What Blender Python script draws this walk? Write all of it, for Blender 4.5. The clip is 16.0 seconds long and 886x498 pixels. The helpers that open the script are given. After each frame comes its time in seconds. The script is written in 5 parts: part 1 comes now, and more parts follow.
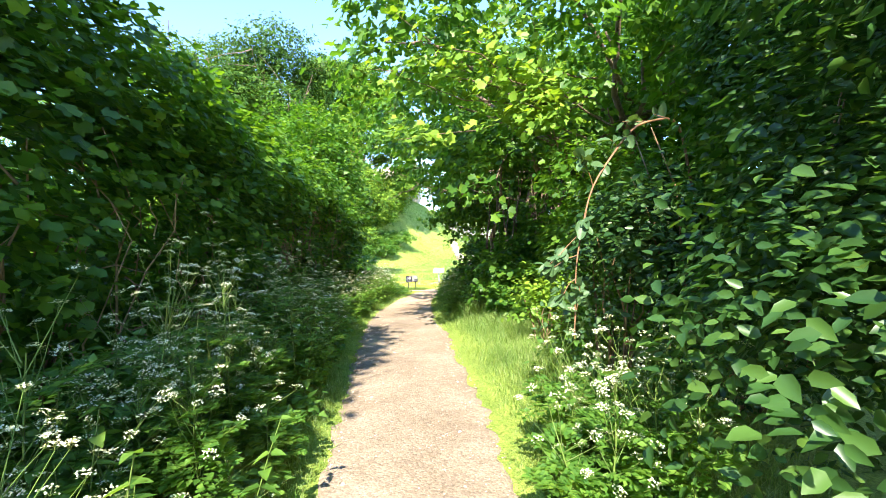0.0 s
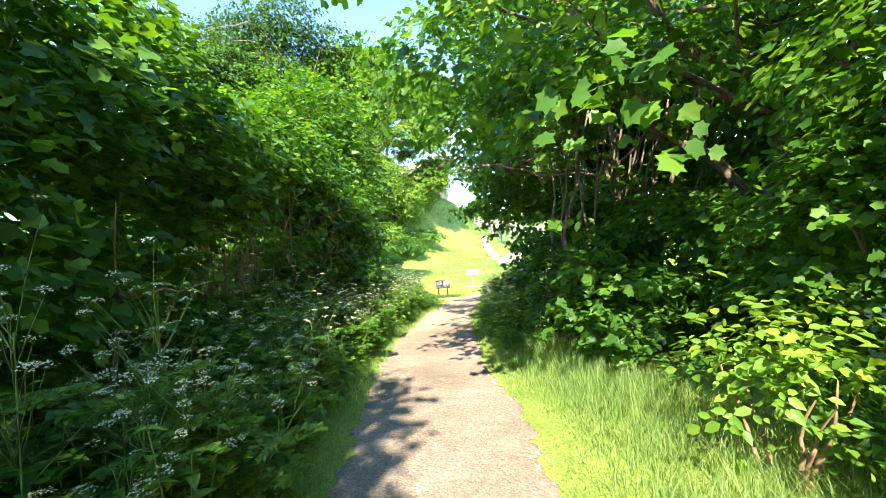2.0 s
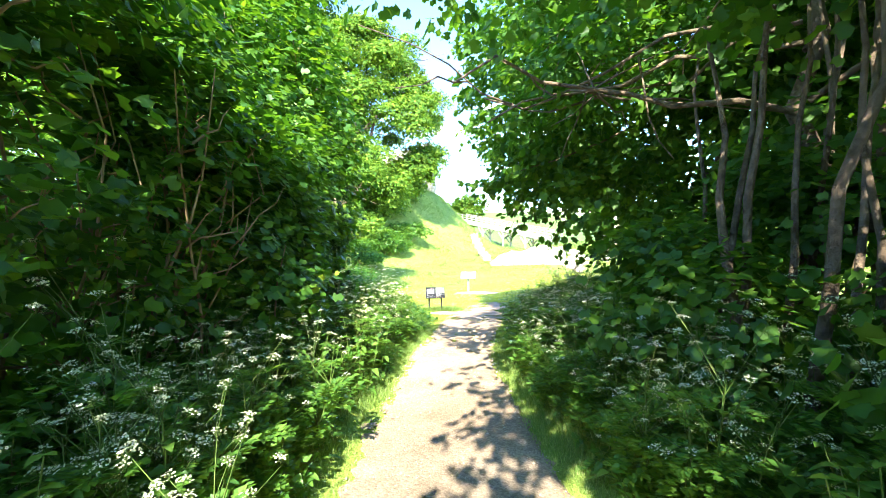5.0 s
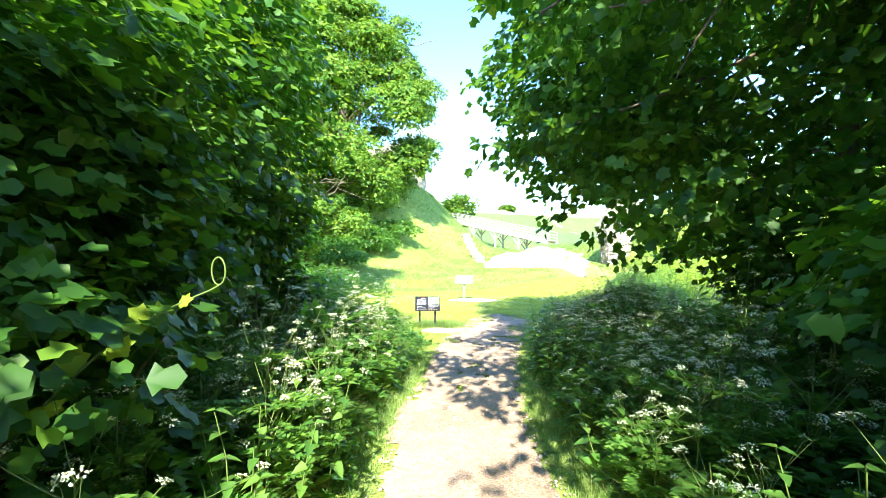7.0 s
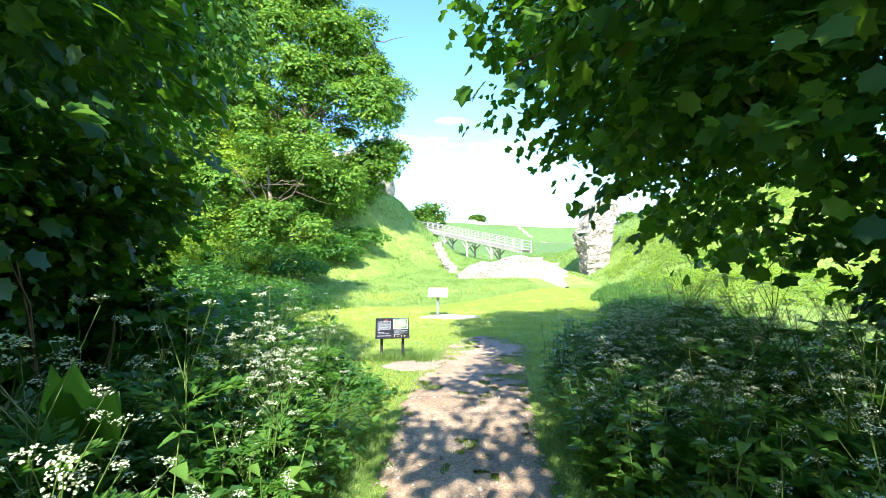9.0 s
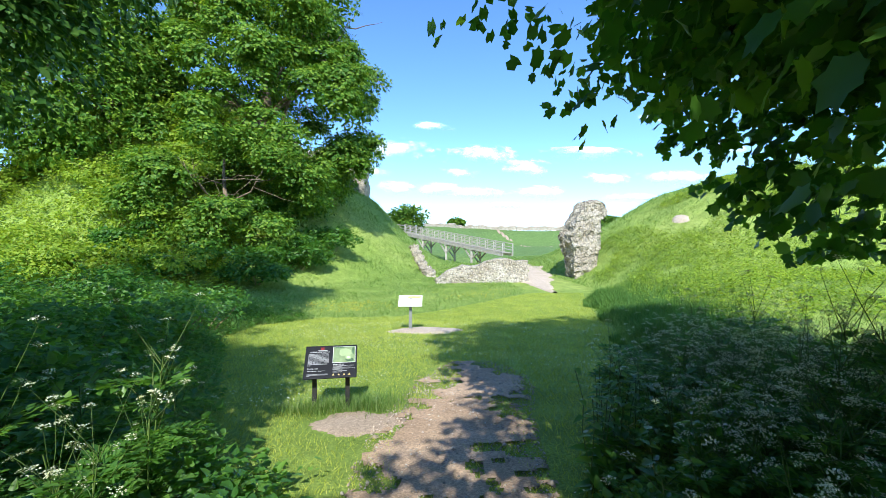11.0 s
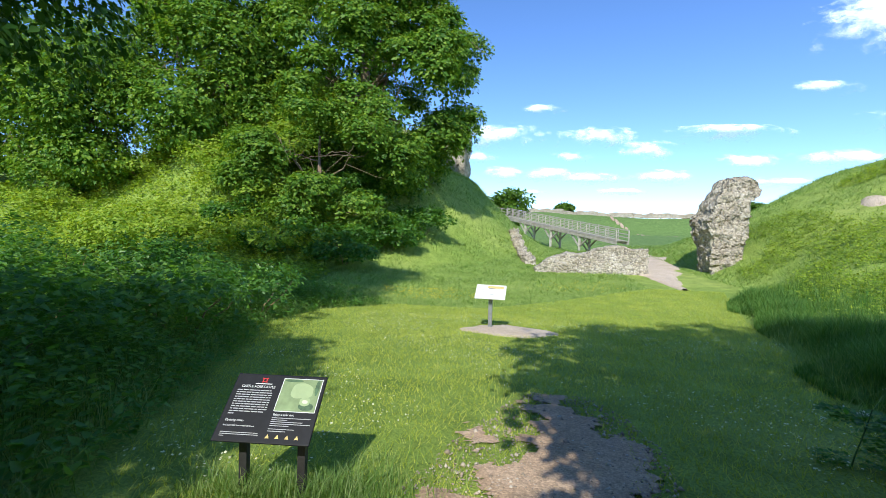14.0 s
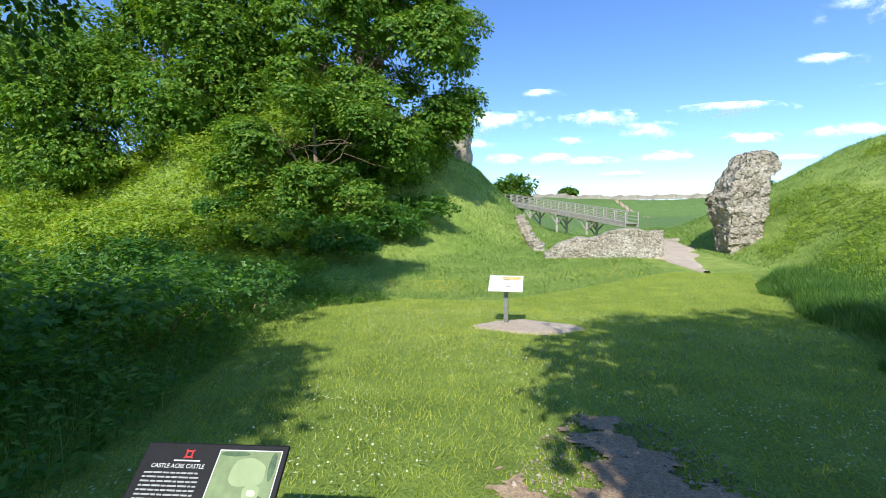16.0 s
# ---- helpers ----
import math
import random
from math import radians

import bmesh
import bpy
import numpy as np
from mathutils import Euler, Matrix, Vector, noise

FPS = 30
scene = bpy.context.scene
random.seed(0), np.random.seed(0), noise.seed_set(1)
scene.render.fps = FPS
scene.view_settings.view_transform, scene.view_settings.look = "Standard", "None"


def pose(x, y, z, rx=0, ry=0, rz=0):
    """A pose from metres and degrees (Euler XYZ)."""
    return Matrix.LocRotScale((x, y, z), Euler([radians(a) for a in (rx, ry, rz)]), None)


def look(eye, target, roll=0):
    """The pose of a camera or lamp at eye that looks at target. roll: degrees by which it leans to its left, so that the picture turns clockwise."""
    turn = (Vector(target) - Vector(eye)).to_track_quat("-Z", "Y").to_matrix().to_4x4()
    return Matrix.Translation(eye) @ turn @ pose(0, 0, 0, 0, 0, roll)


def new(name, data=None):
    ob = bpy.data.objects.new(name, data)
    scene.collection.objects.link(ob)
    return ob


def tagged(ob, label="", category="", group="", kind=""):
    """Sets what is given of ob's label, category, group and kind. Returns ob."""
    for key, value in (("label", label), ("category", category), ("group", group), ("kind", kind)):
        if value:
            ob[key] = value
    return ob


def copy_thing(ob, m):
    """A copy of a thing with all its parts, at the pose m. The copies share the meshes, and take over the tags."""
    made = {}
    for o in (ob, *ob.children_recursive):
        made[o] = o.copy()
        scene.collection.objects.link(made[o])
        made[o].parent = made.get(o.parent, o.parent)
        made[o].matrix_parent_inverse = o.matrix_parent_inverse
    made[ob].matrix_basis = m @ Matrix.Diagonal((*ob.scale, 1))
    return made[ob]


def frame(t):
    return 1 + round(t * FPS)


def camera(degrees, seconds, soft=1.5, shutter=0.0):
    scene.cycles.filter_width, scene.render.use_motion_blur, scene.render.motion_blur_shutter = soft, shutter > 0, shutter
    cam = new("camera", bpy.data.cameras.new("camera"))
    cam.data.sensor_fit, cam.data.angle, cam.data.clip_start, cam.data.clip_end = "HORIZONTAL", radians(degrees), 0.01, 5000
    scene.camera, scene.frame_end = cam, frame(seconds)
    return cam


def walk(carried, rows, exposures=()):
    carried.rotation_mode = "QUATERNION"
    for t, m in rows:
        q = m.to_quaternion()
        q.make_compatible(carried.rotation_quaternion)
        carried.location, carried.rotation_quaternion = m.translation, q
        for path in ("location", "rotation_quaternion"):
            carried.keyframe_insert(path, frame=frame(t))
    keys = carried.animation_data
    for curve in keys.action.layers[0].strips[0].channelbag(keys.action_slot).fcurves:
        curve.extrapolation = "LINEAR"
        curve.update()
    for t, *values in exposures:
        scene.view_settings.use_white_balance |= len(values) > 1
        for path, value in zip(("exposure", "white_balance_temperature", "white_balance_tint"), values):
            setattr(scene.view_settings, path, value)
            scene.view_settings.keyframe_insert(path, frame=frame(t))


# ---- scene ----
cam = camera(92.7, 16.0, soft=0.75)
PATH = [
    (0, (1.083, 0.501, 1.635), (0.988, 2.499, 1.601), -1.7),
    (0.5, (1.033, 1.401, 1.65), (0.9, 3.396, 1.617), -1.4),
    (1, (0.881, 2.3, 1.668), (0.711, 4.293, 1.628), -1.2),
    (1.5, (0.769, 3.147, 1.645), (0.548, 5.134, 1.606), -3.9),
    (2, (0.572, 4.099, 1.599), (0.344, 6.086, 1.564), -3.4),
    (2.5, (0.38, 4.907, 1.573), (0.152, 6.893, 1.523), -3.1),
    (3, (0.242, 5.718, 1.592), (0.041, 7.706, 1.522), -2.8),
    (3.5, (0.068, 6.481, 1.594), (-0.121, 8.471, 1.522), -2.1),
    (4, (-0.068, 7.206, 1.583), (-0.255, 9.197, 1.523), -2.1),
    (4.2, (-0.141, 7.517, 1.544), (-0.32, 9.508, 1.487), -1.9),
    (6.3, (-0.593, 10.58, 1.451), (-0.708, 12.577, 1.411), 0.3),
    (6.5, (-0.64, 10.856, 1.443), (-0.748, 12.853, 1.401), 0.2),
    (7, (-0.742, 11.573, 1.369), (-0.829, 13.57, 1.323), 0.3),
    (7.5, (-0.876, 12.272, 1.312), (-0.912, 14.271, 1.261), -0.2),
    (8, (-0.872, 12.94, 1.27), (-0.879, 14.939, 1.223), -0.3),
    (8.5, (-0.903, 13.523, 1.227), (-0.876, 15.522, 1.183), -0.2),
    (9, (-0.865, 14.19, 1.204), (-0.809, 16.189, 1.209), 0.1),
    (9.2, (-0.851, 14.459, 1.22), (-0.789, 16.458, 1.243), 0.2),
    (11.3, (-0.563, 17.004, 1.049), (-0.398, 18.997, 1.076), -0.0),
    (11.5, (-0.522, 17.173, 1.064), (-0.363, 19.167, 1.081), 0.4),
    (12, (-0.457, 17.637, 1.019), (-0.333, 19.633, 1.009), 1.1),
    (12.5, (-0.345, 18.069, 0.986), (-0.391, 20.069, 0.964), 1.1),
    (13, (-0.261, 18.548, 0.95), (-0.472, 20.536, 0.915), 1.2),
    (13.5, (-0.181, 19.007, 0.904), (-0.463, 20.987, 0.865), 1.3),
    (14, (-0.086, 19.404, 0.884), (-0.424, 21.375, 0.839), 1.6),
    (14.5, (-0.174, 19.718, 0.86), (-0.557, 21.68, 0.811), 1.6),
    (15, (-0.261, 20.014, 0.841), (-0.692, 21.966, 0.761), 0.8),
    (15.5, (-0.314, 20.309, 0.836), (-0.868, 22.229, 0.748), 0.1),
    (16, (-0.358, 20.457, 0.833), (-0.711, 22.423, 0.739), -0.5),
]
walk(cam, [(t, look(eye, target, roll)) for t, eye, target, roll in PATH],
     exposures=[(0, 2.42, 6400, 17), (1.5, 2.42, 6400, 16), (3, 2.7, 6400, 14), (4.2, 2.88, 6300, 13), (6.3, 2.68, 5950, 12), (7, 2.58, 5900, 12), (8, 2.3, 5750, 12),
                (9.2, 1.88, 5650, 12), (11.3, 0.92, 5600, 11), (12.4, 0.7, 5700, 11), (16, 0.64, 5850, 12)])

# ---- world, sun and exposure ----
SUN_DIR = Vector((0.05, 0.75, -0.656)).normalized()   # the way the light travels
SUN_ELEV = math.asin(-SUN_DIR.z)
SUN_AZ = math.atan2(-SUN_DIR.x, -SUN_DIR.y)
world = bpy.data.worlds.new("sky")
scene.world = world
world.use_nodes = True
wn = world.node_tree
sky = wn.nodes.new("ShaderNodeTexSky")
sky.sky_type, sky.sun_disc = "NISHITA", False
sky.sun_elevation, sky.sun_rotation = SUN_ELEV, SUN_AZ
sky.air_density, sky.dust_density, sky.ozone_density = 0.85, 0.05, 2.6
hue = wn.nodes.new("ShaderNodeHueSaturation")
hue.inputs["Saturation"].default_value, hue.inputs["Value"].default_value = 1.12, 1.06
hue.inputs["Hue"].default_value = 0.504
wn.links.new(sky.outputs[0], hue.inputs["Color"])
wn.links.new(hue.outputs[0], wn.nodes["Background"].inputs[0])
wn.nodes["Background"].inputs[1].default_value = 0.15
sun_data = bpy.data.lights.new("sun", "SUN")
sun_data.energy, sun_data.angle, sun_data.color = 3.6, radians(0.55), (1.0, 0.95, 0.77)
sun = new("sun", sun_data)
sun.matrix_world = look((-60, -200, 180), Vector((-60, -200, 180)) + SUN_DIR)

RNG = np.random.default_rng(7)


# ---- materials ----
def material(name):
    m = bpy.data.materials.new(name)
    m.use_nodes = True
    return m, m.node_tree.nodes, m.node_tree.links, m.node_tree.nodes["Principled BSDF"]


def ramp(n, stops):
    r = n.new("ShaderNodeValToRGB")
    e = r.color_ramp.elements
    while len(e) < len(stops):
        e.new(0.5)
    for i, (p, c) in enumerate(stops):
        e[i].position, e[i].color = p, (*c, 1)
    return r


def noise_tex(n, l, scale, detail=4, rough=0.6, coord=None):
    t = n.new("ShaderNodeTexNoise")
    t.inputs["Scale"].default_value, t.inputs["Detail"].default_value = scale, detail
    t.inputs["Roughness"].default_value = rough
    if coord is not None:
        l.new(coord, t.inputs["Vector"])
    return t


def leaf_material(name, dark, mid, light, rough=0.45, glow=0.4, spec=0.4):
    """A leaf: varied green from leaf to leaf, glossy above, light passing through."""
    m, n, l, b = material(name)
    geo = n.new("ShaderNodeNewGeometry")
    col = ramp(n, [(0.0, dark), (0.55, mid), (1.0, light)])
    l.new(geo.outputs["Random Per Island"], col.inputs[0])
    pos = noise_tex(n, l, 1.3, 2, 0.5, geo.outputs["Position"])
    mix = n.new("ShaderNodeMix")
    mix.data_type, mix.blend_type = "RGBA", "MULTIPLY"
    mix.inputs[0].default_value = 0.55
    tone = ramp(n, [(0.3, (0.62, 0.7, 0.6)), (0.7, (1.25, 1.12, 0.95))])
    l.new(pos.outputs[0], tone.inputs[0])
    l.new(col.outputs[0], mix.inputs[6])
    l.new(tone.outputs[0], mix.inputs[7])
    l.new(mix.outputs[2], b.inputs["Base Color"])
    b.inputs["Roughness"].default_value = rough
    b.inputs["Specular IOR Level"].default_value = spec
    tr = n.new("ShaderNodeBsdfTranslucent")
    warm = n.new("ShaderNodeMix")
    warm.data_type, warm.blend_type = "RGBA", "MULTIPLY"
    warm.inputs[0].default_value = 1.0
    warm.inputs[7].default_value = (1.9, 1.7, 0.55, 1)
    l.new(mix.outputs[2], warm.inputs[6])
    l.new(warm.outputs[2], tr.inputs[0])
    sh = n.new("ShaderNodeMixShader")
    sh.inputs[0].default_value = glow
    l.new(b.outputs[0], sh.inputs[1])
    l.new(tr.outputs[0], sh.inputs[2])
    l.new(sh.outputs[0], n["Material Output"].inputs[0])
    return m


LEAF_SYC = leaf_material("sycamore_leaf", (0.046, 0.135, 0.016), (0.075, 0.195, 0.02), (0.14, 0.27, 0.028), glow=0.48, rough=0.5, spec=0.5)
LEAF_HEDGE = leaf_material("maple_hedge_leaf", (0.042, 0.125, 0.014), (0.072, 0.19, 0.018), (0.15, 0.28, 0.026), glow=0.45, rough=0.5, spec=0.5)
LEAF_SHRUB = leaf_material("shrub_leaf", (0.03, 0.09, 0.024), (0.046, 0.125, 0.03), (0.1, 0.2, 0.038), rough=0.4, glow=0.4, spec=0.5)
LEAF_SILVER = leaf_material("silvery_leaf", (0.05, 0.12, 0.05), (0.08, 0.16, 0.065), (0.13, 0.22, 0.08), rough=0.5, glow=0.25)
LEAF_TREE = leaf_material("tree_leaf", (0.05, 0.12, 0.014), (0.1, 0.195, 0.022), (0.18, 0.28, 0.035), glow=0.4, spec=0.2)
LEAF_DARK = leaf_material("chestnut_leaf", (0.06, 0.15, 0.018), (0.13, 0.245, 0.028), (0.25, 0.36, 0.042), glow=0.35, spec=0.2)
LEAF_ASH = leaf_material("ash_leaf", (0.03, 0.085, 0.014), (0.055, 0.13, 0.02), (0.1, 0.19, 0.03), glow=0.3, spec=0.2)
LEAF_BRAMBLE = leaf_material("bramble_leaf", (0.16, 0.27, 0.025), (0.26, 0.37, 0.035), (0.35, 0.44, 0.055), spec=0.2)
LEAF_BRIGHT = leaf_material("bright_young_leaf", (0.12, 0.24, 0.03), (0.18, 0.32, 0.04), (0.26, 0.39, 0.05), spec=0.3)
LEAF_HERB = leaf_material("herb_leaf", (0.07, 0.18, 0.034), (0.11, 0.25, 0.045), (0.19, 0.34, 0.065), rough=0.42, glow=0.5, spec=0.5)
GRASS = leaf_material("grass_blade", (0.12, 0.23, 0.05), (0.2, 0.31, 0.085), (0.35, 0.43, 0.2), rough=0.5, glow=0.45, spec=0.2)
RANK = leaf_material("rank_grass", (0.07, 0.17, 0.03), (0.11, 0.23, 0.045), (0.19, 0.3, 0.08), rough=0.5, glow=0.35, spec=0.2)
LAWN = leaf_material("lawn_blade", (0.25, 0.32, 0.045), (0.42, 0.48, 0.085), (0.56, 0.58, 0.2), rough=0.5, glow=0.45, spec=0.15)
STEM = leaf_material("green_stem", (0.10, 0.17, 0.04), (0.14, 0.22, 0.05), (0.2, 0.25, 0.08), glow=0.1, spec=0.2)


def plain(name, c, rough=0.6, scale=8.0, vary=0.25, bump=0.0, metal=0.0, bscale=30):
    m, n, l, b = material(name)
    co = n.new("ShaderNodeTexCoord")
    t = noise_tex(n, l, scale, 6, 0.65, co.outputs["Object"])
    r = ramp(n, [(0.3, [v * (1 - vary) for v in c]), (0.7, [min(1, v * (1 + vary)) for v in c])])
    l.new(t.outputs[0], r.inputs[0])
    l.new(r.outputs[0], b.inputs["Base Color"])
    b.inputs["Roughness"].default_value, b.inputs["Metallic"].default_value = rough, metal
    if bump:
        t2 = noise_tex(n, l, bscale, 8, 0.7, co.outputs["Object"])
        bp = n.new("ShaderNodeBump")
        bp.inputs["Strength"].default_value, bp.inputs["Distance"].default_value = 1.0, bump
        l.new(t2.outputs[0], bp.inputs["Height"])
        l.new(bp.outputs[0], b.inputs["Normal"])
    return m


BARK = plain("bark", (0.2, 0.14, 0.09), 0.9, 7, 0.6, 0.05, 0, 14)
TWIG = plain("twig", (0.27, 0.17, 0.09), 0.85, 6, 0.4)
PETAL = leaf_material("white_petal", (0.6, 0.64, 0.45), (0.72, 0.75, 0.6), (0.82, 0.83, 0.74), rough=0.7, glow=0.25, spec=0.1)
YELLOW = leaf_material("yellow_flower", (0.5, 0.42, 0.03), (0.6, 0.5, 0.04), (0.7, 0.6, 0.1), rough=0.7, glow=0.2, spec=0.1)
BLACK = plain("black_sign_paint", (0.01, 0.01, 0.013), 0.55, 20, 0.3)
BLACK.node_tree.nodes["Principled BSDF"].inputs["Specular IOR Level"].default_value = 0.25
BLACK_POST = plain("black_post", (0.025, 0.023, 0.022), 0.6, 9, 0.5, 0.002)
SMALLINK = plain("grey_white_print", (0.42, 0.42, 0.43), 0.5, 4, 0.05)
INK = plain("white_print", (0.75, 0.75, 0.75), 0.5, 4, 0.03)
RED = plain("red_print", (0.55, 0.02, 0.02), 0.5, 4, 0.05)
MAPGREEN = plain("map_green", (0.2, 0.27, 0.12), 0.5, 14, 0.25)
MAPLIGHT = plain("map_light_green", (0.32, 0.4, 0.2), 0.5, 10, 0.12)
MAPDARK = plain("map_dark_green", (0.06, 0.12, 0.05), 0.5, 25, 0.5)
MAPPALE = plain("map_pale", (0.6, 0.6, 0.45), 0.5, 20, 0.2)
CREAM = plain("cream_panel", (0.78, 0.76, 0.68), 0.4, 5, 0.05)
OCHRE = plain("ochre_print", (0.6, 0.45, 0.15), 0.5, 12, 0.3)
GREYINK = plain("grey_print", (0.25, 0.24, 0.22), 0.5, 12, 0.2)
STEEL = plain("galvanised_steel", (0.3, 0.31, 0.31), 0.5, 12, 0.2, 0.001, 0.6)
WOOD = plain("weathered_wood", (0.36, 0.33, 0.28), 0.85, 3, 0.3, 0.006, 0, 14)


def cloud_material():
    m, n, l, b = material("cloud")
    co = n.new("ShaderNodeTexCoord")
    info = n.new("ShaderNodeObjectInfo")
    seed = n.new("ShaderNodeMath")
    seed.operation = "MULTIPLY"
    seed.inputs[1].default_value = 90.0
    l.new(info.outputs["Random"], seed.inputs[0])
    stretch = n.new("ShaderNodeMapping")
    stretch.inputs["Scale"].default_value = (0.014, 0.014, 0.026)
    l.new(co.outputs["Object"], stretch.inputs["Vector"])
    t = n.new("ShaderNodeTexNoise")
    t.noise_dimensions = "4D"
    t.inputs["Scale"].default_value, t.inputs["Detail"].default_value, t.inputs["Roughness"].default_value = 1.0, 7, 0.58
    l.new(stretch.outputs[0], t.inputs["Vector"])
    l.new(seed.outputs[0], t.inputs["W"])
    mid = n.new("ShaderNodeMapping")
    mid.inputs["Location"].default_value = (-1, 0, -1)
    mid.inputs["Scale"].default_value = (2, 0, 2)
    l.new(co.outputs["Generated"], mid.inputs["Vector"])
    far = n.new("ShaderNodeVectorMath")
    far.operation = "LENGTH"
    l.new(mid.outputs[0], far.inputs[0])
    gain = n.new("ShaderNodeMath")
    gain.operation = "MULTIPLY_ADD"
    gain.inputs[1].default_value, gain.inputs[2].default_value = 3.0, -0.72
    l.new(t.outputs[0], gain.inputs[0])
    sub = n.new("ShaderNodeMath")
    sub.operation = "SUBTRACT"
    l.new(gain.outputs[0], sub.inputs[0])
    l.new(far.outputs["Value"], sub.inputs[1])
    edge = n.new("ShaderNodeMapRange")
    edge.interpolation_type = "SMOOTHSTEP"
    edge.inputs["From Min"].default_value, edge.inputs["From Max"].default_value = -0.1, 1.15
    edge.inputs["To Max"].default_value = 0.95
    l.new(sub.outputs[0], edge.inputs["Value"])
    l.new(edge.outputs[0], b.inputs["Alpha"])
    b.inputs["Base Color"].default_value = (0.9, 0.9, 0.92, 1)
    b.inputs["Roughness"].default_value = 1.0
    b.inputs["Specular IOR Level"].default_value = 0.0
    # slight glow added to whiten the cloud beyond what the sun gives
    b.inputs["Emission Color"].default_value = (0.85, 0.92, 1.0, 1)
    b.inputs["Emission Strength"].default_value = 0.25
    return m


CLOUD = cloud_material()


def ground_material():
    m, n, l, b = material("grassland")
    geo = n.new("ShaderNodeNewGeometry")
    big = noise_tex(n, l, 0.12, 5, 0.6, geo.outputs["Position"])
    mid = noise_tex(n, l, 1.6, 6, 0.7, geo.outputs["Position"])
    fine = noise_tex(n, l, 38, 4, 0.7, geo.outputs["Position"])
    c1 = ramp(n, [(0.3, (0.2, 0.29, 0.055)), (0.55, (0.29, 0.37, 0.08)), (0.75, (0.38, 0.42, 0.12))])
    c2 = ramp(n, [(0.3, (0.55, 0.6, 0.5)), (0.55, (1.0, 1.0, 1.0)), (0.7, (1.4, 1.3, 1.15))])
    c3 = ramp(n, [(0.35, (0.5, 0.56, 0.45)), (0.62, (1.35, 1.28, 1.2))])
    l.new(big.outputs[0], c1.inputs[0])
    l.new(mid.outputs[0], c2.inputs[0])
    l.new(fine.outputs[0], c3.inputs[0])
    # deeper green pasture beyond the earthworks
    sep = n.new("ShaderNodeSeparateXYZ")
    l.new(geo.outputs["Position"], sep.inputs[0])
    away = n.new("ShaderNodeMapRange")
    away.inputs["From Min"].default_value, away.inputs["From Max"].default_value = 58.0, 75.0
    l.new(sep.outputs[1], away.inputs["Value"])
    pasture = n.new("ShaderNodeMix")
    pasture.data_type = "RGBA"
    pasture.inputs[7].default_value = (0.15, 0.23, 0.07, 1)
    l.new(away.outputs[0], pasture.inputs[0])
    l.new(c1.outputs[0], pasture.inputs[6])
    prev = pasture.outputs[2]
    for c in (c2, c3):
        mx = n.new("ShaderNodeMix")
        mx.data_type, mx.blend_type = "RGBA", "MULTIPLY"
        mx.inputs[0].default_value = 0.75
        l.new(prev, mx.inputs[6])
        l.new(c.outputs[0], mx.inputs[7])
        prev = mx.outputs[2]
    l.new(prev, b.inputs["Base Color"])
    b.inputs["Roughness"].default_value = 0.9
    b.inputs["Specular IOR Level"].default_value = 0.1
    add = n.new("ShaderNodeMath")
    l.new(mid.outputs[0], add.inputs[0])
    l.new(fine.outputs[0], add.inputs[1])
    bp = n.new("ShaderNodeBump")
    bp.inputs["Strength"].default_value, bp.inputs["Distance"].default_value = 1.0, 0.025
    l.new(add.outputs[0], bp.inputs["Height"])
    l.new(bp.outputs[0], b.inputs["Normal"])
    return m


